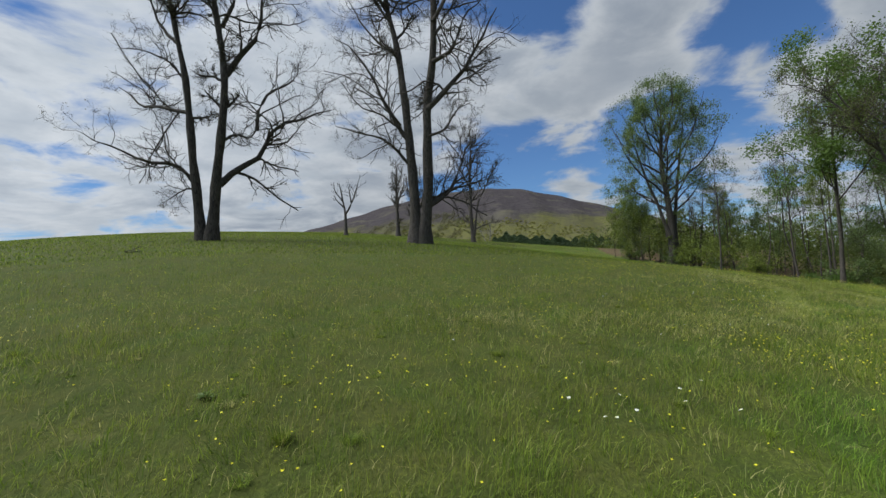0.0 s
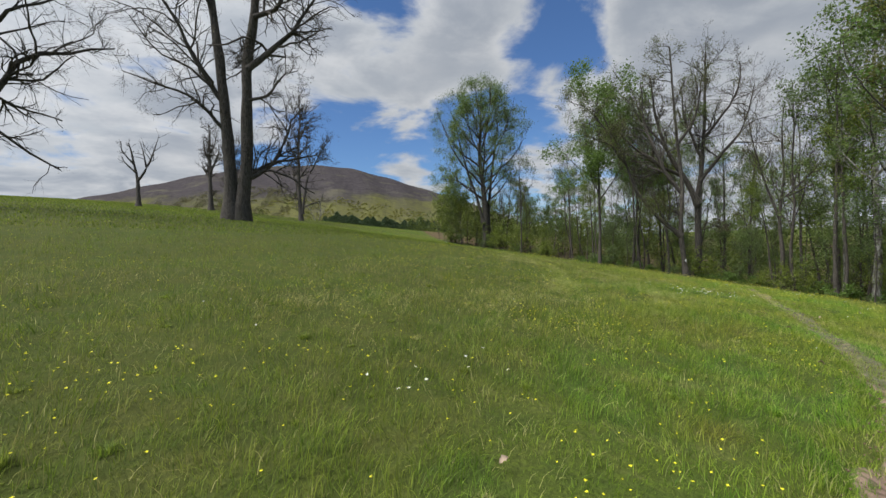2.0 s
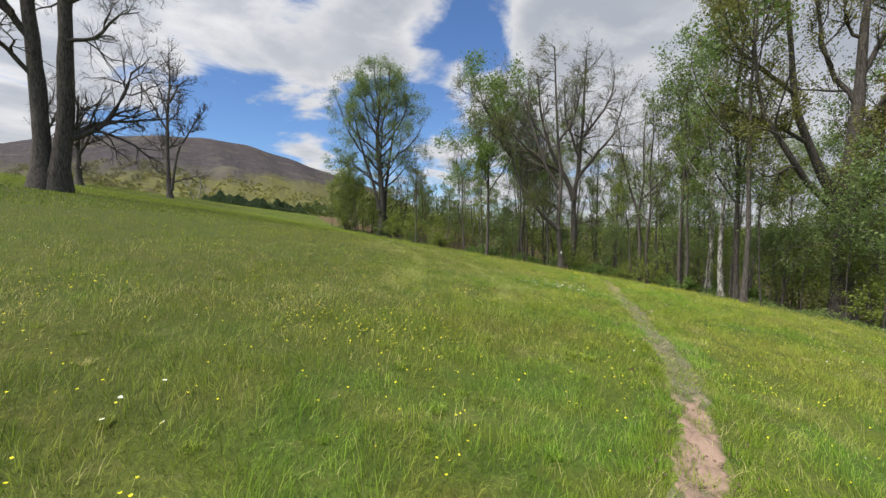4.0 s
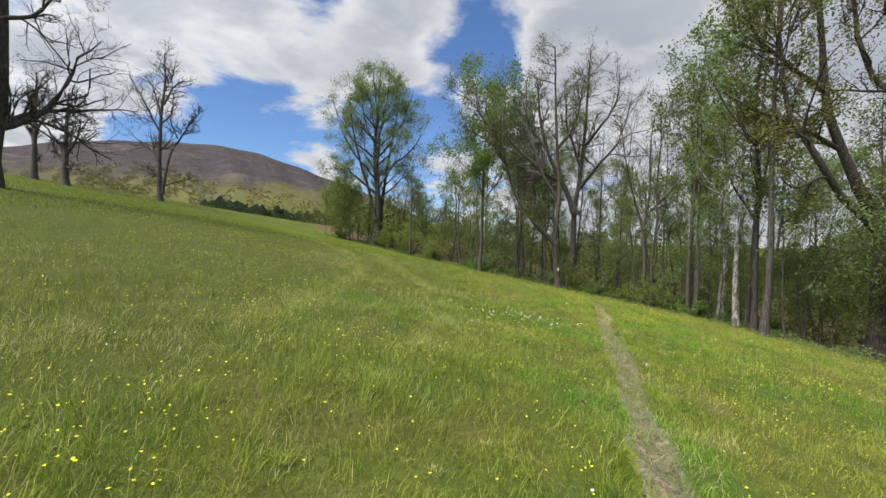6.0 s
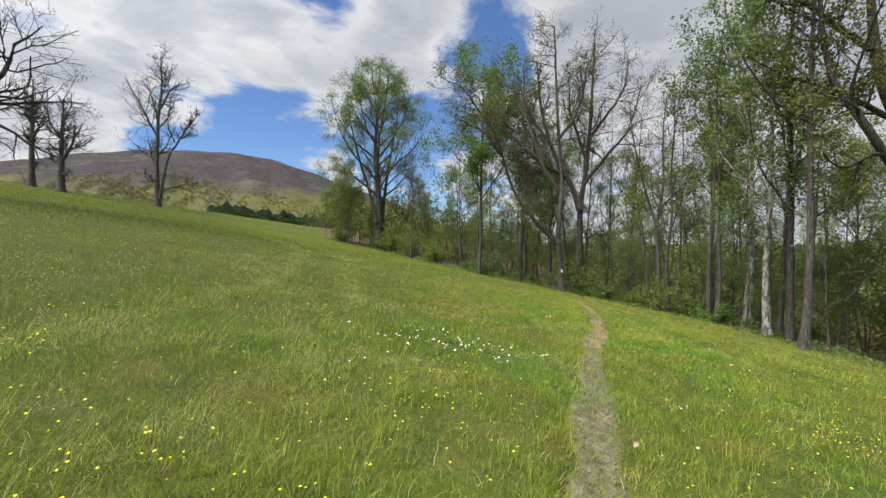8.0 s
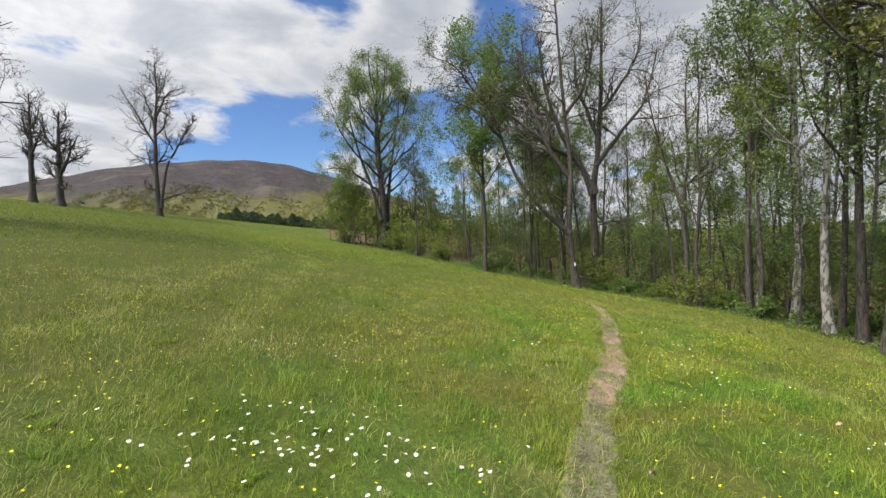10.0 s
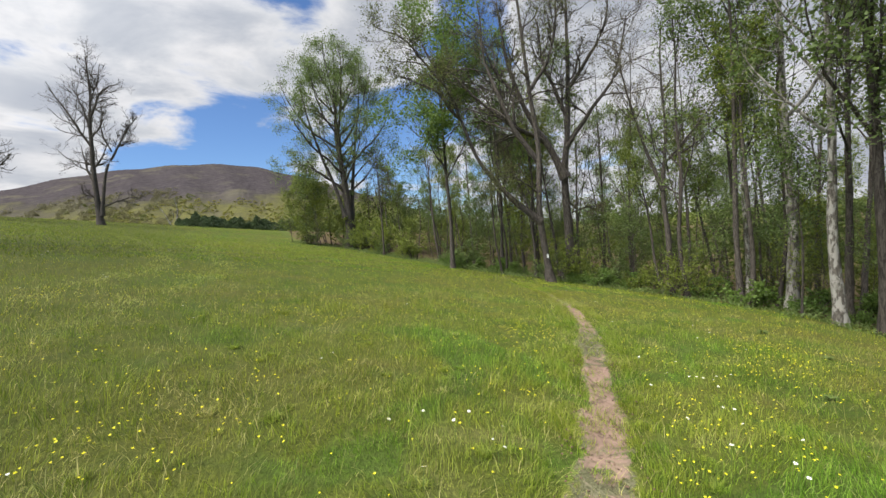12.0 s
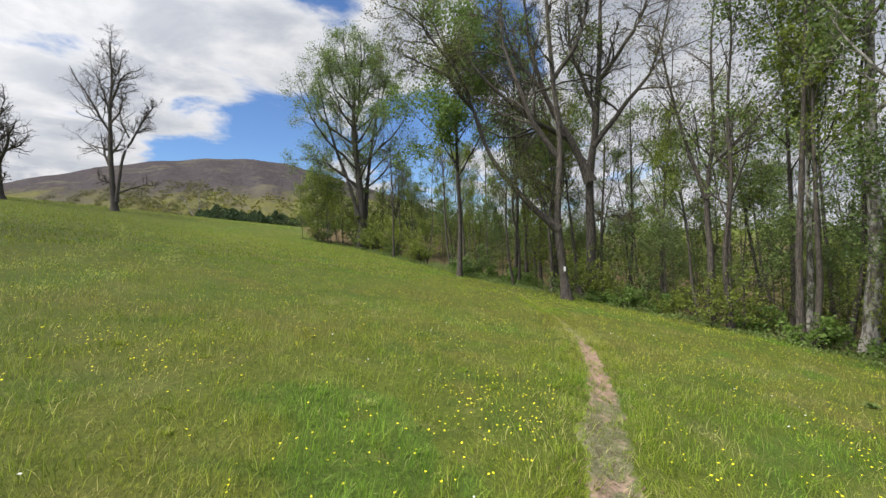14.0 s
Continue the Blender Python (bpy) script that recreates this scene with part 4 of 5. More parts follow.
# ---- shrubs ----
def make_shrub(name, label, seed, tall, wide, leaves, leaf_mat, size, stems=9, group=""):
    rng = np.random.default_rng(seed)
    shrub = thing(name, label, "shrub", group=group)
    a = rng.uniform(0, 2 * np.pi, stems)
    way = np.stack([np.cos(a) * wide / tall, np.sin(a) * wide / tall, np.ones(stems)], 1) * rng.uniform(0.5, 1, (stems, 1))
    way[:, 2] = 1
    start = np.stack([np.cos(a) * 0.08, np.sin(a) * 0.08, np.zeros(stems)], 1)
    length = tall * rng.uniform(0.7, 1.15, stems)
    p, r = grow(rng, start, way, length, np.full(stems, 0.02), 6, 0.12, 0.02)
    first = tubes(p, r, 4)
    s, w, ln, rr, _ = spawn(rng, p, r, 6, 0.2, 1, 48, 0.5, 0.6, length)
    p2, r2 = grow(rng, s, w, ln, np.maximum(rr, 0.004), 2, 0.2, 0.03)
    v, f = joined([first, tubes(p2, r2, 3)])
    part("branchwork", mesh_np("branchwork", v, f, BARK), shrub)
    o, k = rng.integers(0, len(p2), leaves), rng.integers(1, 3, leaves)
    v, f = leaf_cards(rng, p2[o, k] + rng.normal(0, size * 1.4, (leaves, 3)), size)
    part("foliage", mesh_np("foliage", v, f, leaf_mat), shrub)
    return shrub


SHRUBS = [make_shrub("shrub", "leafy green shrub at the edge of the woods", 61, 1.5, 1.2, 1300, LEAF_FRESH, 0.06, group="shrubs of the wood edge"),
          make_shrub("shrub", "low dense green shrub at the edge of the woods", 62, 0.9, 1.2, 1100, LEAF_DEEP, 0.06, group="shrubs of the wood edge"),
          make_shrub("shrub", "yellow-green shrub at the edge of the woods", 63, 2.3, 1.6, 1500, LEAF_YELLOW, 0.07, 12, group="shrubs of the wood edge")]
rng = random.Random(12)
SHRUBS[0].matrix_basis, SHRUBS[1].matrix_basis, SHRUBS[2].matrix_basis = at(32.6, 20.4), at(31.6, 18.8, 40), at(27.0, 59.0, 10)
for k in range(56):
    y = rng.uniform(-2, 62)
    x = float(edge_x(y)) + rng.uniform(0.1, 2.5) if k < 44 else float(edge_x(y)) + rng.uniform(2, 22)
    if math.hypot(x - 24.5, y - 19.5) < 4.2 or math.hypot(x - 27.4, y - 4.8) < 1.2:
        continue
    copy_thing(SHRUBS[rng.choice((0, 1, 1, 2) if y < 40 else (0, 2, 2))], at(x, y, rng.uniform(0, 360), 0.05, rng.uniform(0.5, 1.25) * (1.5 if y > 45 else 1)))


def build_thicket():
    """Leafy brush that fills the wood between the stems, and herbs along its edge."""
    rng = np.random.default_rng(33)
    out = []
    for k in range(620):
        y = rng.uniform(-26, 66)
        x = float(edge_x(y)) + 5 + 42 * rng.random()
        if math.hypot(x - 24.5, y - 19.5) < 6:
            continue
        tall, wide, n = rng.uniform(1.0, 5.8), rng.uniform(0.6, 1.6), int(rng.integers(120, 240))
        h = rng.random(n) ** 0.8 * tall
        a, r = rng.uniform(0, 2 * np.pi, n), wide * np.sqrt(rng.random(n)) * (0.5 + 0.5 * h / tall)
        out.append(np.stack([x + np.cos(a) * r, y + np.sin(a) * r, ground(x + 0 * a, y + 0 * a) + 0.1 + h], 1))
    v, f = leaf_cards(rng, np.concatenate(out), 0.058)
    out = []
    for k in range(820):
        y = rng.uniform(-60, 104)
        x = float(edge_x(y)) + (16 if y < 58 else 5) + 50 * rng.random()
        tall, wide = rng.uniform(2.5, 8.5), rng.uniform(1.2, 2.8)
        h = rng.random(84) ** 0.8 * tall
        a, r = rng.uniform(0, 2 * np.pi, 84), wide * np.sqrt(rng.random(84))
        out.append(np.stack([x + np.cos(a) * r, y + np.sin(a) * r, ground(x + 0 * a, y + 0 * a) + 0.1 + h], 1))
    v2, f2 = leaf_cards(rng, np.concatenate(out), 0.24)
    v, f = joined([(v, f), (v2, f2)])
    tagged(new("thicket", mesh_np("thicket", v, f, LEAF_BRUSH)), "olive brush between the stems of the wood", "undergrowth", kind="stuff")
    y = rng.uniform(-14, 62, 52000)
    x = edge_x(y) - 0.4 + 5.5 * rng.random(52000) ** 1.4
    keep = (ripple(x, y, 0.7, 3) > -0.25) & (np.hypot(x - 24.3, y - 18.8) > 2.0)
    x, y = x[keep], y[keep]
    c = np.stack([x, y, ground(x, y) + rng.random(len(x)) * (0.12 + 0.35 * np.clip(ripple(x, y, 1.3, 8) + 0.2, 0, 1))], 1)
    v, f = leaf_cards(rng, c, 0.045)
    tagged(new("herbs", mesh_np("herbs", v, f, LEAF_FRESH)), "low leafy herbs along the edge of the wood", "undergrowth", kind="stuff")


build_thicket()


# dark cedars behind the crest
def make_cedar(seed, tall, wide, blunt):
    rng = np.random.default_rng(seed)
    cedar = thing("cedar", "dark evergreen tree in a row behind the crest", "tree", group="evergreen row")
    v, f = tubes(np.array([[(0, 0, tall * i / 5) for i in range(6)]], float), np.linspace(0.16, 0.02, 6)[None], 6)
    part("trunk", mesh_np("trunk", v, f, BARK_DARK), cedar)
    n = 4200
    h, a = rng.random(n), rng.uniform(0, 2 * np.pi, n)
    lobes = 1 + 0.3 * np.sin(a * 3 + seed + h * 5) + 0.22 * np.sin(h * 23 + 2 * a + seed)
    r = wide * (1 - h ** blunt) ** 0.75 * (0.45 + 0.55 * np.minimum(1, h * 5)) * lobes * rng.random(n) ** 0.4
    c = np.stack([np.cos(a) * r, np.sin(a) * r, tall * (0.04 + 0.96 * h) - 0.2 * r], 1)
    v, f = leaf_cards(rng, c, 0.16)
    part("crown", mesh_np("crown", v, f, NEEDLE), cedar)
    return cedar


CEDARS = [make_cedar(71, 7.6, 2.9, 2.2), make_cedar(72, 6.6, 3.3, 3.6), make_cedar(73, 7.2, 2.6, 2.8)]
rng = random.Random(3)
for k in range(84):
    f = k / 83
    x, y = 16 + 32 * f + rng.uniform(-1.2, 1.2), 116 - 8 * f + rng.uniform(-4, 4)
    m = at(x, y, rng.uniform(0, 360), 0.1, rng.uniform(0.84, 1.1) + (0.16 if k in (8, 11, 24) else 0))
    if k < 3:
        CEDARS[k].matrix_basis = m
    else:
        copy_thing(CEDARS[(k * 7 + k // 5) % 3], m)


# young yellow-green woods on the slope behind the crest
def build_far_woods():
    rng = np.random.default_rng(9)
    for mat, count, lo, hi, first, last, low, high, tall, label in (
            (LEAF_FAR, 3000, 0.15, 0.33, -30, 25, 1.0, 2.6, 0.6, "yellow-green young woods on the far slope"), (LEAF_BUD, 2600, 0.16, 0.42, -30, 3, 1.8, 4.6, 1.1, "grey-brown budding woods on the far slope"),
            (LEAF_OLIVE, 1000, 0.15, 0.36, -30, 6, 1.5, 3.4, 1.0, "olive scrub on the far slope")):
        a, f = rng.uniform(first, last, count), lo + (hi - lo) * rng.random(count) ** 1.2
        patch = np.sin(a * 0.9 + f * 30 + low) + np.sin(a * 2.3 - f * 50 + 2 * low)
        keep = patch > -0.5
        a, f = a[keep], f[keep]
        base = hill_point(a, f)
        size = rng.uniform(low, high, len(a))
        q = unit(rng.normal(0, 1, (len(a), 46, 3))) * (rng.random((len(a), 46, 1)) ** 0.4) * size[:, None, None]
        q[..., 2] = np.abs(q[..., 2]) * tall + 0.6
        v, f = leaf_cards(rng, (base[:, None] + q).reshape(-1, 3), 0.62)
        tagged(new("far_woods", mesh_np("far_woods", v, f, mat)), label, "woods", kind="stuff")


build_far_woods()


# ---- grass ----
PATH = np.array([(x, y) for _, x, y, *_ in ROWS])


def walk_distance(x, y):
    d = np.full(np.shape(x), 1e9)
    for px, py in np.stack([np.interp(np.linspace(0, 1, 40), np.linspace(0, 1, len(PATH)), PATH[:, i]) for i in range(2)], 1):
        d = np.minimum(d, (x - px) ** 2 + (y - py) ** 2)
    return np.sqrt(d)


def lie(x, y):
    near = np.clip(1 - np.hypot(x - 8, y - 8) / 60, 0, 1)
    return ground(x, y) + near * (0.025 * ripple(x, y, 1.1, 1) + 0.012 * ripple(x, y, 0.35, 2)) - 0.05 * np.exp(-(trail_distance(x, y) / 0.26) ** 2)


# ranker green patches: middle, radius
LUSH = ((6.0, 5.0, 0.8), (7.2, 4.9, 0.6), (3.8, 4.7, 0.8), (4.7, 4.2, 0.7), (6.3, 4.2, 0.6), (2.6, 3.4, 0.8), (0.4, 2.6, 0.9), (14.8, 9.2, 0.7), (15.6, 6.4, 0.7), (13.2, 4.9, 0.6), (18.2, 8.4, 1.0))


def tussock(x, y):
    """How tall the sward stands, as a factor."""
    tall = 1.0 + 0.6 * ripple(x, y, 1.0, 3) + 0.9 * ripple(x, y, 0.3, 7)
    for px, py, w in LUSH:
        tall = tall + 0.8 * np.exp(-((x - px) ** 2 + (y - py) ** 2) / w ** 2) * (0.7 + 0.5 * ripple(x, y, 0.2, 5))
    return np.maximum(0.3, tall)


def blades(rng, x, y, tall, wide, lean, name, mat, label, category, joints=True):
    n = len(x)
    z = lie(x, y) - 0.015
    a = rng.uniform(0, 2 * np.pi, n)
    b = 3.2 * ripple(x, y, 0.55, 11) + 1.6 * ripple(x, y, 0.2, 13) + rng.normal(0, 1.15, n)
    base = np.stack([x, y, z], 1)
    across = np.stack([np.cos(a), np.sin(a), np.zeros(n)], 1) * (wide * 0.5)[:, None]
    push = np.stack([np.cos(b), np.sin(b), np.zeros(n)], 1) * (lean * tall)[:, None]
    up = np.array([0, 0, 1.0]) * (tall * np.sqrt(np.maximum(0.05, 1 - lean ** 2)))[:, None]
    tip = base + push + up
    if joints:
        mid = base + push * 0.32 + up * 0.6
        verts = np.stack([base - across, base + across, mid + across * 0.75, mid - across * 0.75, tip], 1).reshape(-1, 3)
        i = np.arange(n) * 5
        faces = np.concatenate([np.stack([i, i + 1, i + 2], 1), np.stack([i, i + 2, i + 3], 1), np.stack([i + 3, i + 2, i + 4], 1)])
    else:
        verts = np.stack([base - across, base + across, tip], 1).reshape(-1, 3)
        faces = np.arange(n * 3).reshape(n, 3)
    tagged(new(name, mesh_np(name, verts, faces, mat)), label, category, kind="stuff")


def scatter(rng, n, x0, x1, y0, y1, keep):
    x, y = rng.uniform(x0, x1, n), rng.uniform(y0, y1, n)
    k = keep(x, y, rng.random(n))
    return x[k], y[k]


def ahead(x, y):
    return (y > -1.5 - 0.05 * x) & (x < edge_x(y) + 0.6)


def build_grass():
    rng = np.random.default_rng(21)

    def near(x, y, c):
        d, t = walk_distance(x, y), trail_distance(x, y)
        return ahead(x, y) & (d < 6.5) & (c < np.clip(1.35 - d / 5.5, 0.25, 1)) & (c < np.clip((t - 0.06) * 5, 0.10, 1))
    x, y = scatter(rng, 640000, -7, 21, -2, 15, near)
    hold = np.clip(trail_distance(x, y) / 0.55, 0.5, 1)
    blades(rng, x, y, rng.uniform(0.045, 0.13, len(x)) * tussock(x, y) * hold, rng.uniform(0.003, 0.006, len(x)), rng.uniform(0.25, 0.95, len(x)), "grass", BLADE, "short mixed green meadow grass", "grass")

    def middle(x, y, c):
        d = walk_distance(x, y)
        return ahead(x, y) & (d >= 5.0) & (d < 17) & (c < np.clip(1.25 - d / 16, 0.2, 1)) & ((trail_distance(x, y) > 0.3) | (x > 19.3))
    x, y = scatter(rng, 460000, -18, 33, -2, 26, middle)
    blades(rng, x, y, rng.uniform(0.05, 0.12, len(x)) * tussock(x, y), rng.uniform(0.005, 0.010, len(x)), rng.uniform(0.1, 0.7, len(x)), "grass", BLADE, "meadow grass further from the path", "grass", False)

    def far(x, y, c):
        d = walk_distance(x, y)
        return ahead(x, y) & (d >= 15) & (d < 80)
    x, y = scatter(rng, 250000, -45, 34, 2, 84, far)
    blades(rng, x, y, rng.uniform(0.05, 0.11, len(x)), rng.uniform(0.03, 0.06, len(x)), rng.uniform(0.1, 0.6, len(x)), "grass", BLADE, "distant meadow grass on the slope", "grass", False)

    # straw: dry blades everywhere, thick in bleached patches and beside the path
    patches = ((2.0, 5.9, 1.3, 0.5), (0.7, 5.6, 1.0, 0.45), (4.4, 4.3, 1.2, 0.5), (8.6, 7.0, 0.4, 2.2), (8.9, 11.5, 0.5, 3.0), (5.7, 6.2, 0.9, 0.6), (12.2, 9.6, 0.7, 0.5), (13.3, 4.6, 0.6, 0.4), (10.8, 9.0, 0.8, 0.6), (3.8, 6.3, 0.9, 0.35), (3.4, 5.4, 0.7, 0.35), (5.3, 5.6, 0.6, 0.35), (6.7, 7.4, 0.9, 0.4), (5.9, 4.6, 0.3, 0.2), (13.4, 9.9, 0.5, 0.7), (14.2, 8.9, 0.3, 0.5))

    def dry(x, y, c):
        p = np.full(len(x), 0.16) + 0.55 * np.exp(-((trail_distance(x, y) - 0.26) / 0.2) ** 2)
        for px, py, w, h in patches:
            p = p + 0.75 * np.exp(-((x - px) / w) ** 2 - ((y - py) / h) ** 2)
        return ahead(x, y) & (walk_distance(x, y) < 9) & (c < p * (0.7 + 0.6 * ripple(x, y, 0.5, 4)))
    x, y = scatter(rng, 430000, -7, 23, -2, 16, dry)
    blades(rng, x, y, rng.uniform(0.06, 0.17, len(x)), rng.uniform(0.003, 0.006, len(x)), rng.uniform(0.55, 0.97, len(x)), "dry_grass", STRAW, "bleached dry grass lying in the sward", "grass", True)

    def heads(x, y, c):
        return ahead(x, y) & (walk_distance(x, y) < 12) & (trail_distance(x, y) > 0.35) & (c < 0.35 + 0.5 * ripple(x, y, 1.6, 6))
    x, y = scatter(rng, 60000, -10, 26, -2, 20, heads)
    blades(rng, x, y, rng.uniform(0.16, 0.30, len(x)), rng.uniform(0.003, 0.006, len(x)), rng.uniform(0.05, 0.4, len(x)), "seeding_grass", SEED, "thin reddish seeding grass stalks", "grass", False)


def build_wheel_tracks():
    """Two faint lanes of flattened pale grass that curve up the slope."""
    rng = np.random.default_rng(63)
    lanes = (((3.2, 5.7), (5.0, 6.4), (6.2, 7.3), (7.2, 8.7), (8.2, 10.1), (9.1, 11.8), (10.5, 16.0), (11.6, 20.0), (11.8, 27.0), (10.6, 36.0), (9.4, 45.0)),
             ((6.0, 4.7), (6.9, 5.4), (7.7, 6.0), (8.5, 6.9), (9.3, 8.1), (9.8, 9.2), (10.3, 10.8), (11.5, 14.6), (13.2, 19.5), (13.6, 27.0)))
    for near in (True, False):
        xs, ys = [], []
        for lane in lanes:
            line = smooth_line(np.array(lane), 20)
            pick = rng.random(15000 if near else 7000) * (len(line) - 1)
            pick = pick[(np.interp(pick, np.arange(len(line)), line[:, 1]) < 13) == near]
            x, y = (np.interp(pick, np.arange(len(line)), line[:, i]) + rng.normal(0, 0.17 if near else 0.24, len(pick)) for i in range(2))
            keep = ripple(x, y, 0.6, 4) + 0.6 * ripple(x, y, 1.7, 9) > -0.35 + 0.3 * rng.normal(0, 1, len(x))
            xs.append(x[keep])
            ys.append(y[keep])
        x, y = np.concatenate(xs), np.concatenate(ys)
        wide = rng.uniform(0.004, 0.007, len(x)) if near else rng.uniform(0.010, 0.022, len(x))
        blades(rng, x, y, rng.uniform(0.05, 0.11, len(x)), wide, rng.uniform(0.35, 0.9, len(x)), "flattened_grass", PALE_BLADE, "pale flattened grass in an old wheel track", "grass", False)


def build_path_edge():
    """Short grass that leans over the rim of the path, and crumbs of soil."""
    rng = np.random.default_rng(51)
    pick = rng.integers(10, len(TRAIL_SMOOTH) - 12, 62000)
    along = np.gradient(TRAIL_SMOOTH, axis=0)
    along /= np.linalg.norm(along, axis=1)[:, None]
    off = rng.choice((-1, 1), len(pick)) * (0.38 - 0.36 * rng.random(len(pick)) ** 1.45)
    x = TRAIL_SMOOTH[pick, 0] + along[pick, 1] * off + rng.normal(0, 0.09, len(pick))
    y = TRAIL_SMOOTH[pick, 1] - along[pick, 0] * off + rng.normal(0, 0.09, len(pick))
    keep = (ripple(x, y, 0.16, 5) + 0.6 * ripple(x, y, 0.5, 2) > -0.1) & (x > 1)
    x, y = x[keep], y[keep]
    blades(rng, x, y, rng.uniform(0.07, 0.125, len(x)), rng.uniform(0.003, 0.006, len(x)), rng.uniform(0.15, 0.75, len(x)), "path_edge_grass", BLADE, "short grass leaning over the rim of the footpath", "grass")
    pick = rng.integers(20, len(TRAIL_SMOOTH) - 30, 2600)
    off = rng.choice((-1, 1), len(pick)) * 0.24 * rng.random(len(pick)) ** 0.7
    x = TRAIL_SMOOTH[pick, 0] + along[pick, 1] * off + rng.normal(0, 0.05, len(pick))
    y = TRAIL_SMOOTH[pick, 1] - along[pick, 0] * off + rng.normal(0, 0.05, len(pick))
    n = len(x)
    c = np.stack([x, y, lie(x, y) + 0.036], 1)
    corners = np.array([(1, 0, 0), (0, 1, 0), (-1, 0, 0), (0, -1, 0), (0, 0, 0.8), (0, 0, -0.8)])
    s = rng.uniform(0.003, 0.012, (n, 1, 1)) * rng.uniform(0.7, 1.3, (n, 6, 1))
    v = (c[:, None] + corners[None] * s).reshape(-1, 3)
    t = np.array([(0, 1, 4), (1, 2, 4), (2, 3, 4), (3, 0, 4), (1, 0, 5), (2, 1, 5), (3, 2, 5), (0, 3, 5)])
    tagged(new("soil_crumbs", mesh_np("soil_crumbs", v, (np.arange(n)[:, None, None] * 6 + t[None]).reshape(-1, 3), CRUMB)), "crumbs of dark soil on the footpath", "soil", kind="stuff")


def make_tuft(seed, count, tall, mat, label):
    rng = np.random.default_rng(seed)
    a, r = rng.uniform(0, 2 * np.pi, count), 0.07 * np.sqrt(rng.random(count))
    base = np.stack([np.cos(a) * r, np.sin(a) * r, np.full(count, -0.02)], 1)
    h, lean = tall * rng.uniform(0.5, 1.1, count), rng.uniform(0.1, 0.75, count)
    b = a + rng.normal(0, 0.7, count)
    push = np.stack([np.cos(b), np.sin(b), 0 * b], 1) * (h * lean)[:, None]
    up = np.array([0, 0, 1.0]) * (h * np.sqrt(1 - lean ** 2))[:, None]
    w = np.stack([-np.sin(b), np.cos(b), 0 * b], 1) * rng.uniform(0.0018, 0.0035, (count, 1))
    mid, top = base + push * 0.35 + up * 0.65, base + push + up * 0.92
    v = np.stack([base - w, base + w, mid + w * 0.9, mid - w * 0.9, top], 1).reshape(-1, 3)
    i = np.arange(count) * 5
    f = np.concatenate([np.stack([i, i + 1, i + 2], 1), np.stack([i, i + 2, i + 3], 1), np.stack([i + 3, i + 2, i + 4], 1)])
    return thing("grass_tuft", label, "grass", group="grass tufts", data=mesh_np("grass_tuft", v, f, mat))


def build_tufts():
    rng = random.Random(91)
    kinds = [make_tuft(1, 130, 0.24, BLADE, "thick tuft of long green grass"), make_tuft(2, 90, 0.20, BLADE, "loose tuft of green grass"), make_tuft(3, 80, 0.20, STRAW, "bleached tuft of dry grass")]
    count = 0
    while count < 200:
        i = rng.randrange(len(PATH))
        x, y = PATH[i][0] + rng.gauss(0.6, 2.4), PATH[i][1] + rng.gauss(1.4, 2.2)
        if y < -0.6 or float(trail_distance(np.array(x), np.array(y))) < 0.42:
            continue
        s = rng.uniform(0.4, 0.72)
        m = pose(x, y, float(lie(np.array(x), np.array(y))), 0, 0, rng.uniform(0, 360)) @ Matrix.Diagonal((s * rng.uniform(1, 1.6), s * rng.uniform(1, 1.6), s * 0.85, 1))
        if count < 3:
            kinds[count].matrix_basis = m
        else:
            copy_thing(kinds[rng.choice((0, 0, 1, 1, 1, 2))], m)
        count += 1


build_grass()
build_wheel_tracks()
build_path_edge()
build_tufts()


# ---- flowers and small things ----
def blossom_mesh(name, petals, radius, cup, mat, middle=None):
    verts, faces, slots = [], [], []
    for k in range(petals):
        a = 2 * math.pi * k / petals
        w = math.pi / petals * 0.95
        i = len(verts)
        for r, s, z in ((0.12, 0, 0), (0.75, -w, cup * 0.6), (1.0, 0, cup), (0.75, w, cup * 0.6)):
            verts.append((math.cos(a + s) * r * radius, math.sin(a + s) * r * radius, z * radius))
        faces.append((i, i + 1, i + 2, i + 3))
        slots.append(0)
    if middle:
        i = len(verts)
        for k in range(6):
            verts.append((math.cos(k * math.pi / 3) * radius * 0.34, math.sin(k * math.pi / 3) * radius * 0.34, 0.06 * radius))
        verts.append((0, 0, 0.25 * radius))
        for k in range(6):
            faces.append((i + k, i + (k + 1) % 6, i + 6))
            slots.append(1)
    data = mesh_of(name, verts, faces, [mat, middle] if middle else mat)
    data.polygons.foreach_set("material_index", slots)
    return data


def stem_mesh(tall):
    v, f = tubes(np.array([[(0, 0, 0), (0.01, 0, tall * 0.5), (0, 0.008, tall)]], float), np.array([[0.0018, 0.0015, 0.0012]]), 4)
    return mesh_np("stem", v, f, STEM)


BUTTERCUP, DAISY = blossom_mesh("blossom", 5, 0.0084, 0.35, YELLOW), blossom_mesh("blossom", 9, 0.0145, 0.1, WHITE, YELLOW)
STEMS = {h: stem_mesh(h) for h in (0.10, 0.14, 0.18)}


def flower(name, label, head, x, y, tall, rng, group):
    ob = thing(name, label, "flower", pose(x, y, float(lie(np.array(x), np.array(y))) - 0.01, rng.uniform(-8, 8), rng.uniform(-8, 8), rng.uniform(0, 360)), group, data=STEMS[tall])
    top = part("blossom", head, ob)
    top.matrix_basis = pose(0, 0.008, tall, rng.uniform(-25, 25), rng.uniform(-25, 25), 0)
    return ob


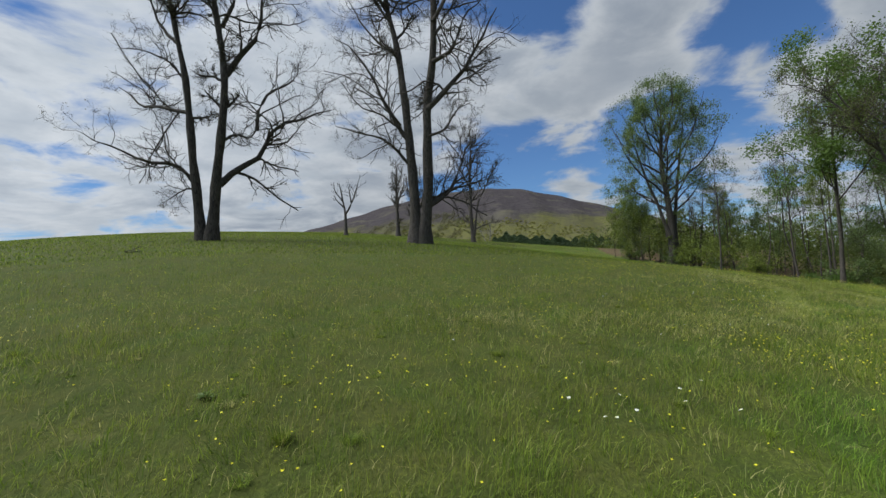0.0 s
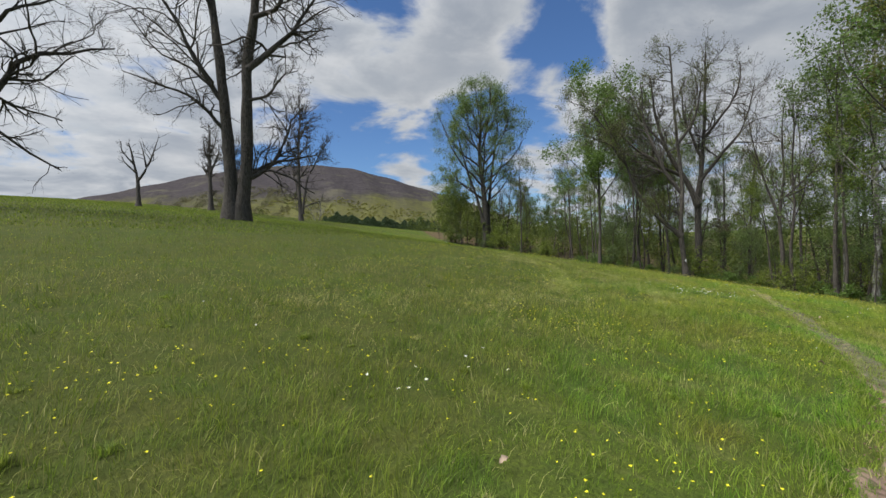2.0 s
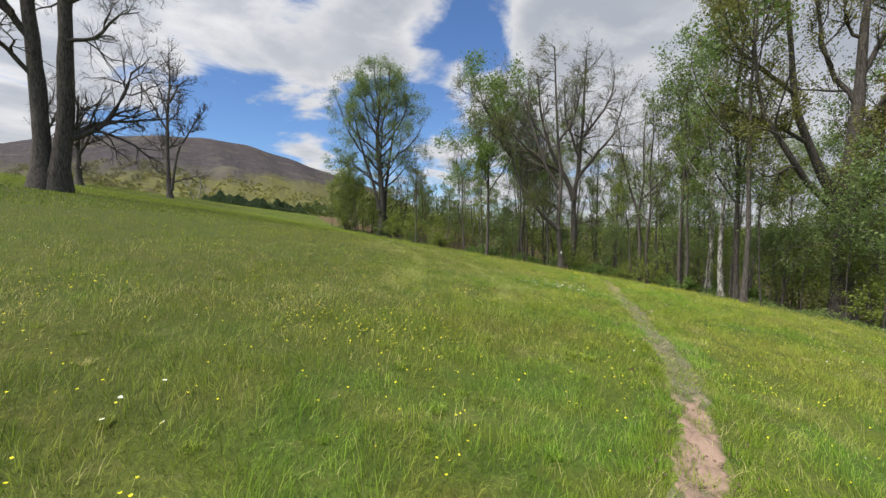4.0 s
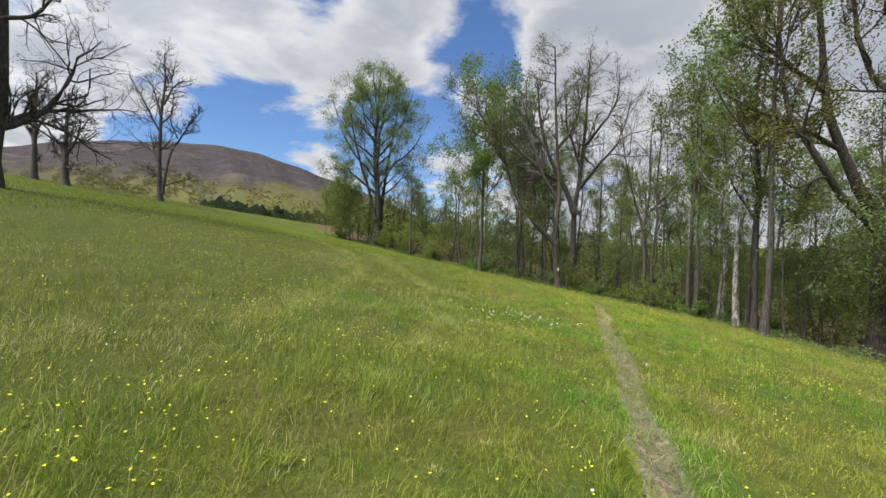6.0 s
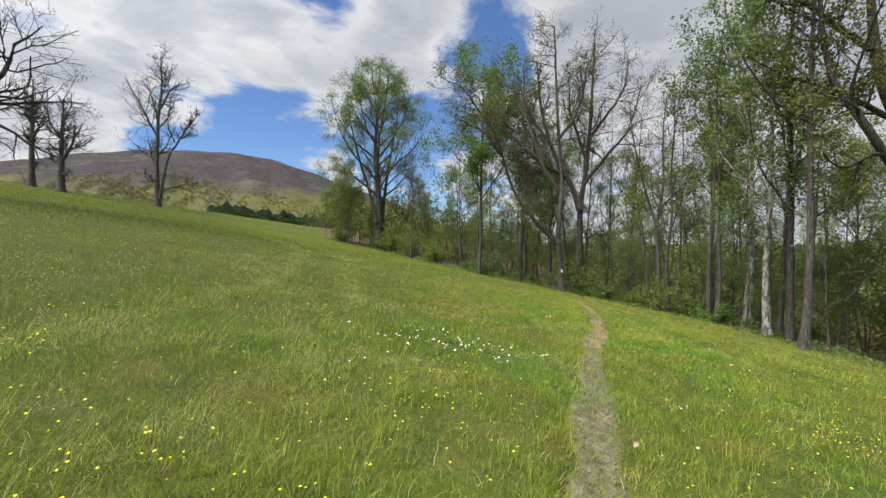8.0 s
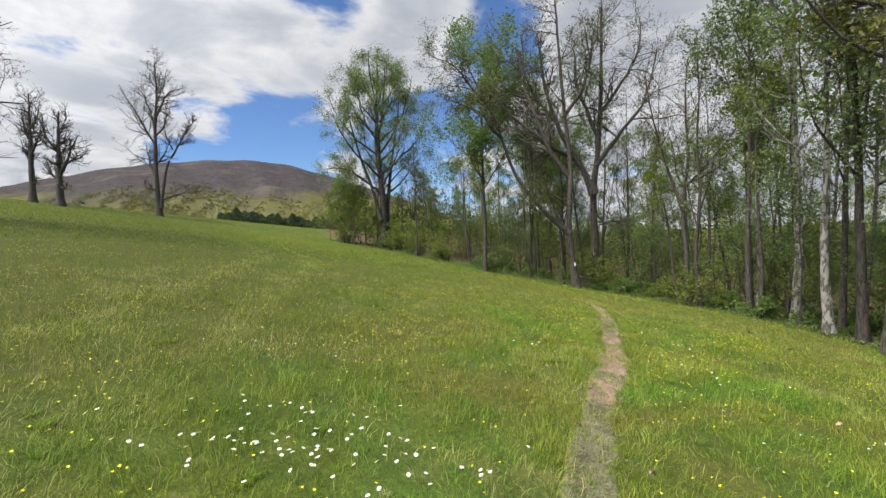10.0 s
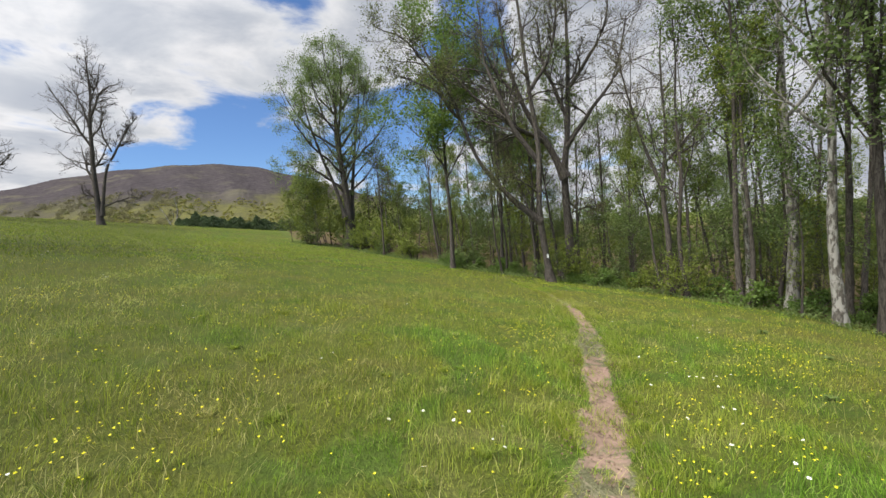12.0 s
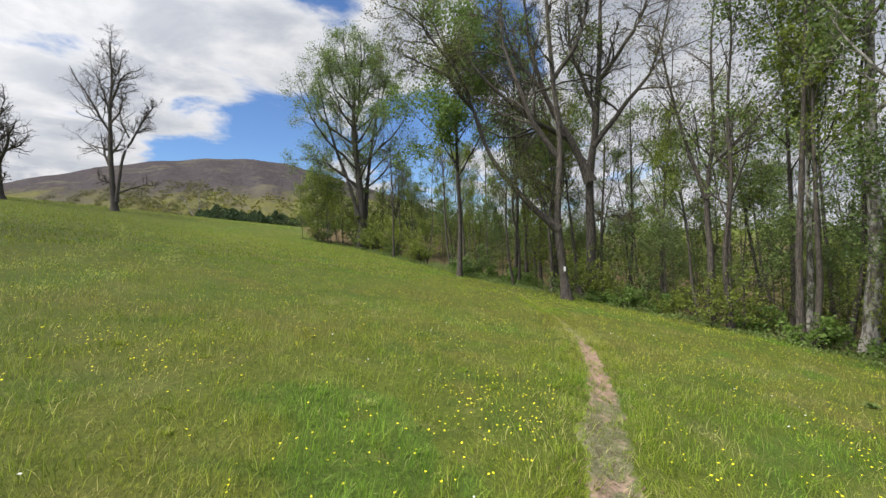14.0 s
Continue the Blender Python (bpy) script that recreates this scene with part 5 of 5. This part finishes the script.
def build_flowers():
    rng = random.Random(44)
    count = 0
    while count < 230:
        s = rng.random()
        i = rng.randrange(len(PATH))
        x, y = PATH[i][0] + rng.gauss(0.6, 2.2), PATH[i][1] + rng.gauss(1.2, 2.0)
        t = float(trail_distance(np.array(x), np.array(y)))
        if t < 0.45 or t > 5 or y < -0.5 or not 0.3 < s + 0.5 * float(ripple(np.array(x), np.array(y), 1.1, 9)) < 1.2:
            continue
        flower("buttercup", "yellow buttercup on a thin stem in the grass", BUTTERCUP, x, y, rng.choice((0.10, 0.14, 0.18)), rng, "buttercups")
        count += 1
    for k in range(150):
        if k < 100:
            x, y = 10.25 + rng.gauss(0, 0.55), 6.95 + rng.gauss(0, 0.28)
            y -= (x - 10.25) * 0.55
        else:
            x, y = rng.choice(((13.3, 8.4), (14.8, 5.4), (1.4, 3.2), (15.6, 7.5), (16.6, 8.3), (14.6, 6.6))) 
            x, y = x + rng.gauss(0, 0.45), y + rng.gauss(0, 0.3)
        if float(trail_distance(np.array(x), np.array(y))) < 0.4:
            continue
        flower("daisy", "white daisy with a yellow eye in the grass", DAISY, x, y, rng.choice((0.10, 0.14, 0.18)), rng, "daisies")


def build_flower_specks():
    """All the flowers further off, too many to count."""
    rng = np.random.default_rng(8)
    for name, mat, label, total, size, seed in (("buttercups", YELLOW, "scattered yellow buttercups across the meadow", 250000, 0.0080, 9), ("daisies", WHITE, "scattered white daisies across the meadow", 34000, 0.0095, 12)):
        def keep(x, y, c):
            p = 1.1 * np.clip(ripple(x, y, 1.4, seed) + 0.25 + 0.4 * ripple(x, y, 5.0, seed + 2), 0, 1) ** 2
            if name == "buttercups":
                p = 0.7 * p + 0.10 + 1.8 * np.exp(-((x - 12.9 + 0.6 * (y - 3.6)) / 0.4) ** 2 - ((y - 3.6) / 0.55) ** 2)
                p = p * np.clip(1.4 - walk_distance(x, y) / 14, 0, 1) * np.clip(0.45 + x / 9, 0.4, 1)
            else:
                p = p * 0.22 * np.clip(1.3 - walk_distance(x, y) / 22, 0, 1) + 0.12 * np.exp(-((x - 2) / 30) ** 2 - ((y - 34) / 5) ** 2) * (ripple(x, y, 3.0, 2) > 0.45)
            return ahead(x, y) & (trail_distance(x, y) > 0.4) & (c < p * 0.55)
        x, y = scatter(rng, total, -14, 28, -1, 40, keep)
        c = np.stack([x, y, lie(x, y) + rng.uniform(0.07, 0.18, len(x))], 1)
        n = len(c)
        ring = np.stack([np.stack([np.cos(a + 0.3) * np.ones(n), np.sin(a + 0.3) * np.ones(n), 0.35 * np.sin(rng.uniform(0, 6, n))], 1) for a in np.arange(5) * 2 * math.pi / 5], 1)
        v = (c[:, None, :] + ring * size * rng.uniform(0.8, 1.3, (n, 1, 1))).reshape(-1, 3)
        v = np.concatenate([v.reshape(n, 5, 3), (c - np.array([0, 0, 0.006]))[:, None]], 1).reshape(-1, 3)
        i = np.arange(n)[:, None] * 6
        k = np.arange(5)[None]
        f = np.stack([i + k, i + (k + 1) % 5, np.broadcast_to(i + 5, (n, 5))], -1).reshape(-1, 3)
        tagged(new(name, mesh_np(name, v, f, mat)), label, "flower", kind="stuff")


build_flowers()
build_flower_specks()


def make_weed(seed, label, leaves, long, mat):
    """A rosette of broad leaves."""
    rng = np.random.default_rng(seed)
    weed = thing("broadleaf_weed", label, "plant", group="broad-leaved weeds")
    for k in range(leaves):
        a, rise = rng.uniform(0, 2 * math.pi), rng.uniform(0.5, 1.2)
        ln = long * rng.uniform(0.6, 1.1)
        verts, faces = [], []
        for i in range(6):
            t = i / 5
            w = 0.3 * ln * math.sin(math.pi * min(1, t * 0.92 + 0.06)) ** 0.8
            r, z = ln * t * math.cos(rise), ln * (t * math.sin(rise) - 0.35 * t * t)
            for s in (-1, 0, 1):
                verts.append((r * math.cos(a) - s * w * math.sin(a) * 0.5, r * math.sin(a) + s * w * math.cos(a) * 0.5, z + abs(s) * w * 0.22))
        for i in range(5):
            for j in range(2):
                faces.append((i * 3 + j, i * 3 + j + 1, i * 3 + j + 4, i * 3 + j + 3))
        part("leaf", mesh_of("leaf", verts, faces, mat), weed)
    return weed


WEEDS = [make_weed(81, "low broad-leaved weed with dark green leaves", 26, 0.11, LEAF_FRESH), make_weed(82, "small broad-leaved weed in the grass", 18, 0.09, LEAF_FRESH)]
for k, (x, y, size) in enumerate(((-1.9, 3.3, 1.0), (17.6, 7.5, 1.3), (22.0, 9.6, 1.3), (20.4, 8.2, 1.0))):
    m = pose(x, y, float(lie(np.array(x), np.array(y))), 0, 0, k * 77) @ Matrix.Diagonal((size, size, size, 1))
    if k < 2:
        WEEDS[k].matrix_basis = m
    else:
        copy_thing(WEEDS[k % 2], m)


def make_dry_leaf():
    verts, faces = [], []
    for i in range(7):
        t = i / 6
        w = 0.028 * math.sin(math.pi * min(0.98, t + 0.04)) ** 0.7 * (1 + 0.25 * math.sin(i * 2.6))
        for s in (-1, 0, 1):
            verts.append((0.06 * t, s * w * 0.7, 0.012 + 0.018 * s * s + 0.02 * math.sin(t * 3)))
    for i in range(6):
        for j in range(2):
            faces.append((i * 3 + j, i * 3 + j + 1, i * 3 + j + 4, i * 3 + j + 3))
    return mesh_of("dry_leaf", verts, faces, DRY, True)


leaf_data = make_dry_leaf()
for k, (x, y) in enumerate(((1.35, 1.95), (2.3, 1.25), (7.9, 3.9), (12.2, 6.0), (11.4, 8.0), (15.0, 5.9), (10.2, 4.6), (13.0, 5.1), (6.0, 2.6))):
    thing("dry_leaf", "curled brown dead leaf lying on the grass", "leaf", pose(x, y, float(lie(np.array(x), np.array(y))) + 0.05, 20, -15, k * 61), "dead leaves", data=leaf_data)


def make_fallen_branch(seed, m):
    rng = np.random.default_rng(seed)
    p, r = grow(rng, np.zeros((1, 3)), np.array([[1.0, 0.2, 0.08]]), np.array([1.0]), np.array([0.035]), 7, 0.14, 0.0)
    s, w, ln, rr, _ = spawn(rng, p, r, 7, 0.2, 1, 45, 0.45, 0.5, np.array([1.0]))
    q, t = grow(rng, s, w, ln, np.maximum(rr, 0.006), 4, 0.2, 0.02)
    v, f = joined([tubes(p, r, 6), tubes(q, t, 4)])
    thing("fallen_branch", "grey broken branch lying on the grass", "branch", m, "fallen branches", data=mesh_np("fallen_branch", v, f, BARK, True))


for k, (x, y, turn) in enumerate(((-10.6, 14.0, 15), (-10.2, 14.2, 160), (-10.4, 13.8, 80))):
    make_fallen_branch(90 + k, pose(x, y, float(lie(np.array(x), np.array(y))) + 0.05, 0, -6, turn) @ Matrix.Diagonal((0.5, 0.5, 0.5, 1)))
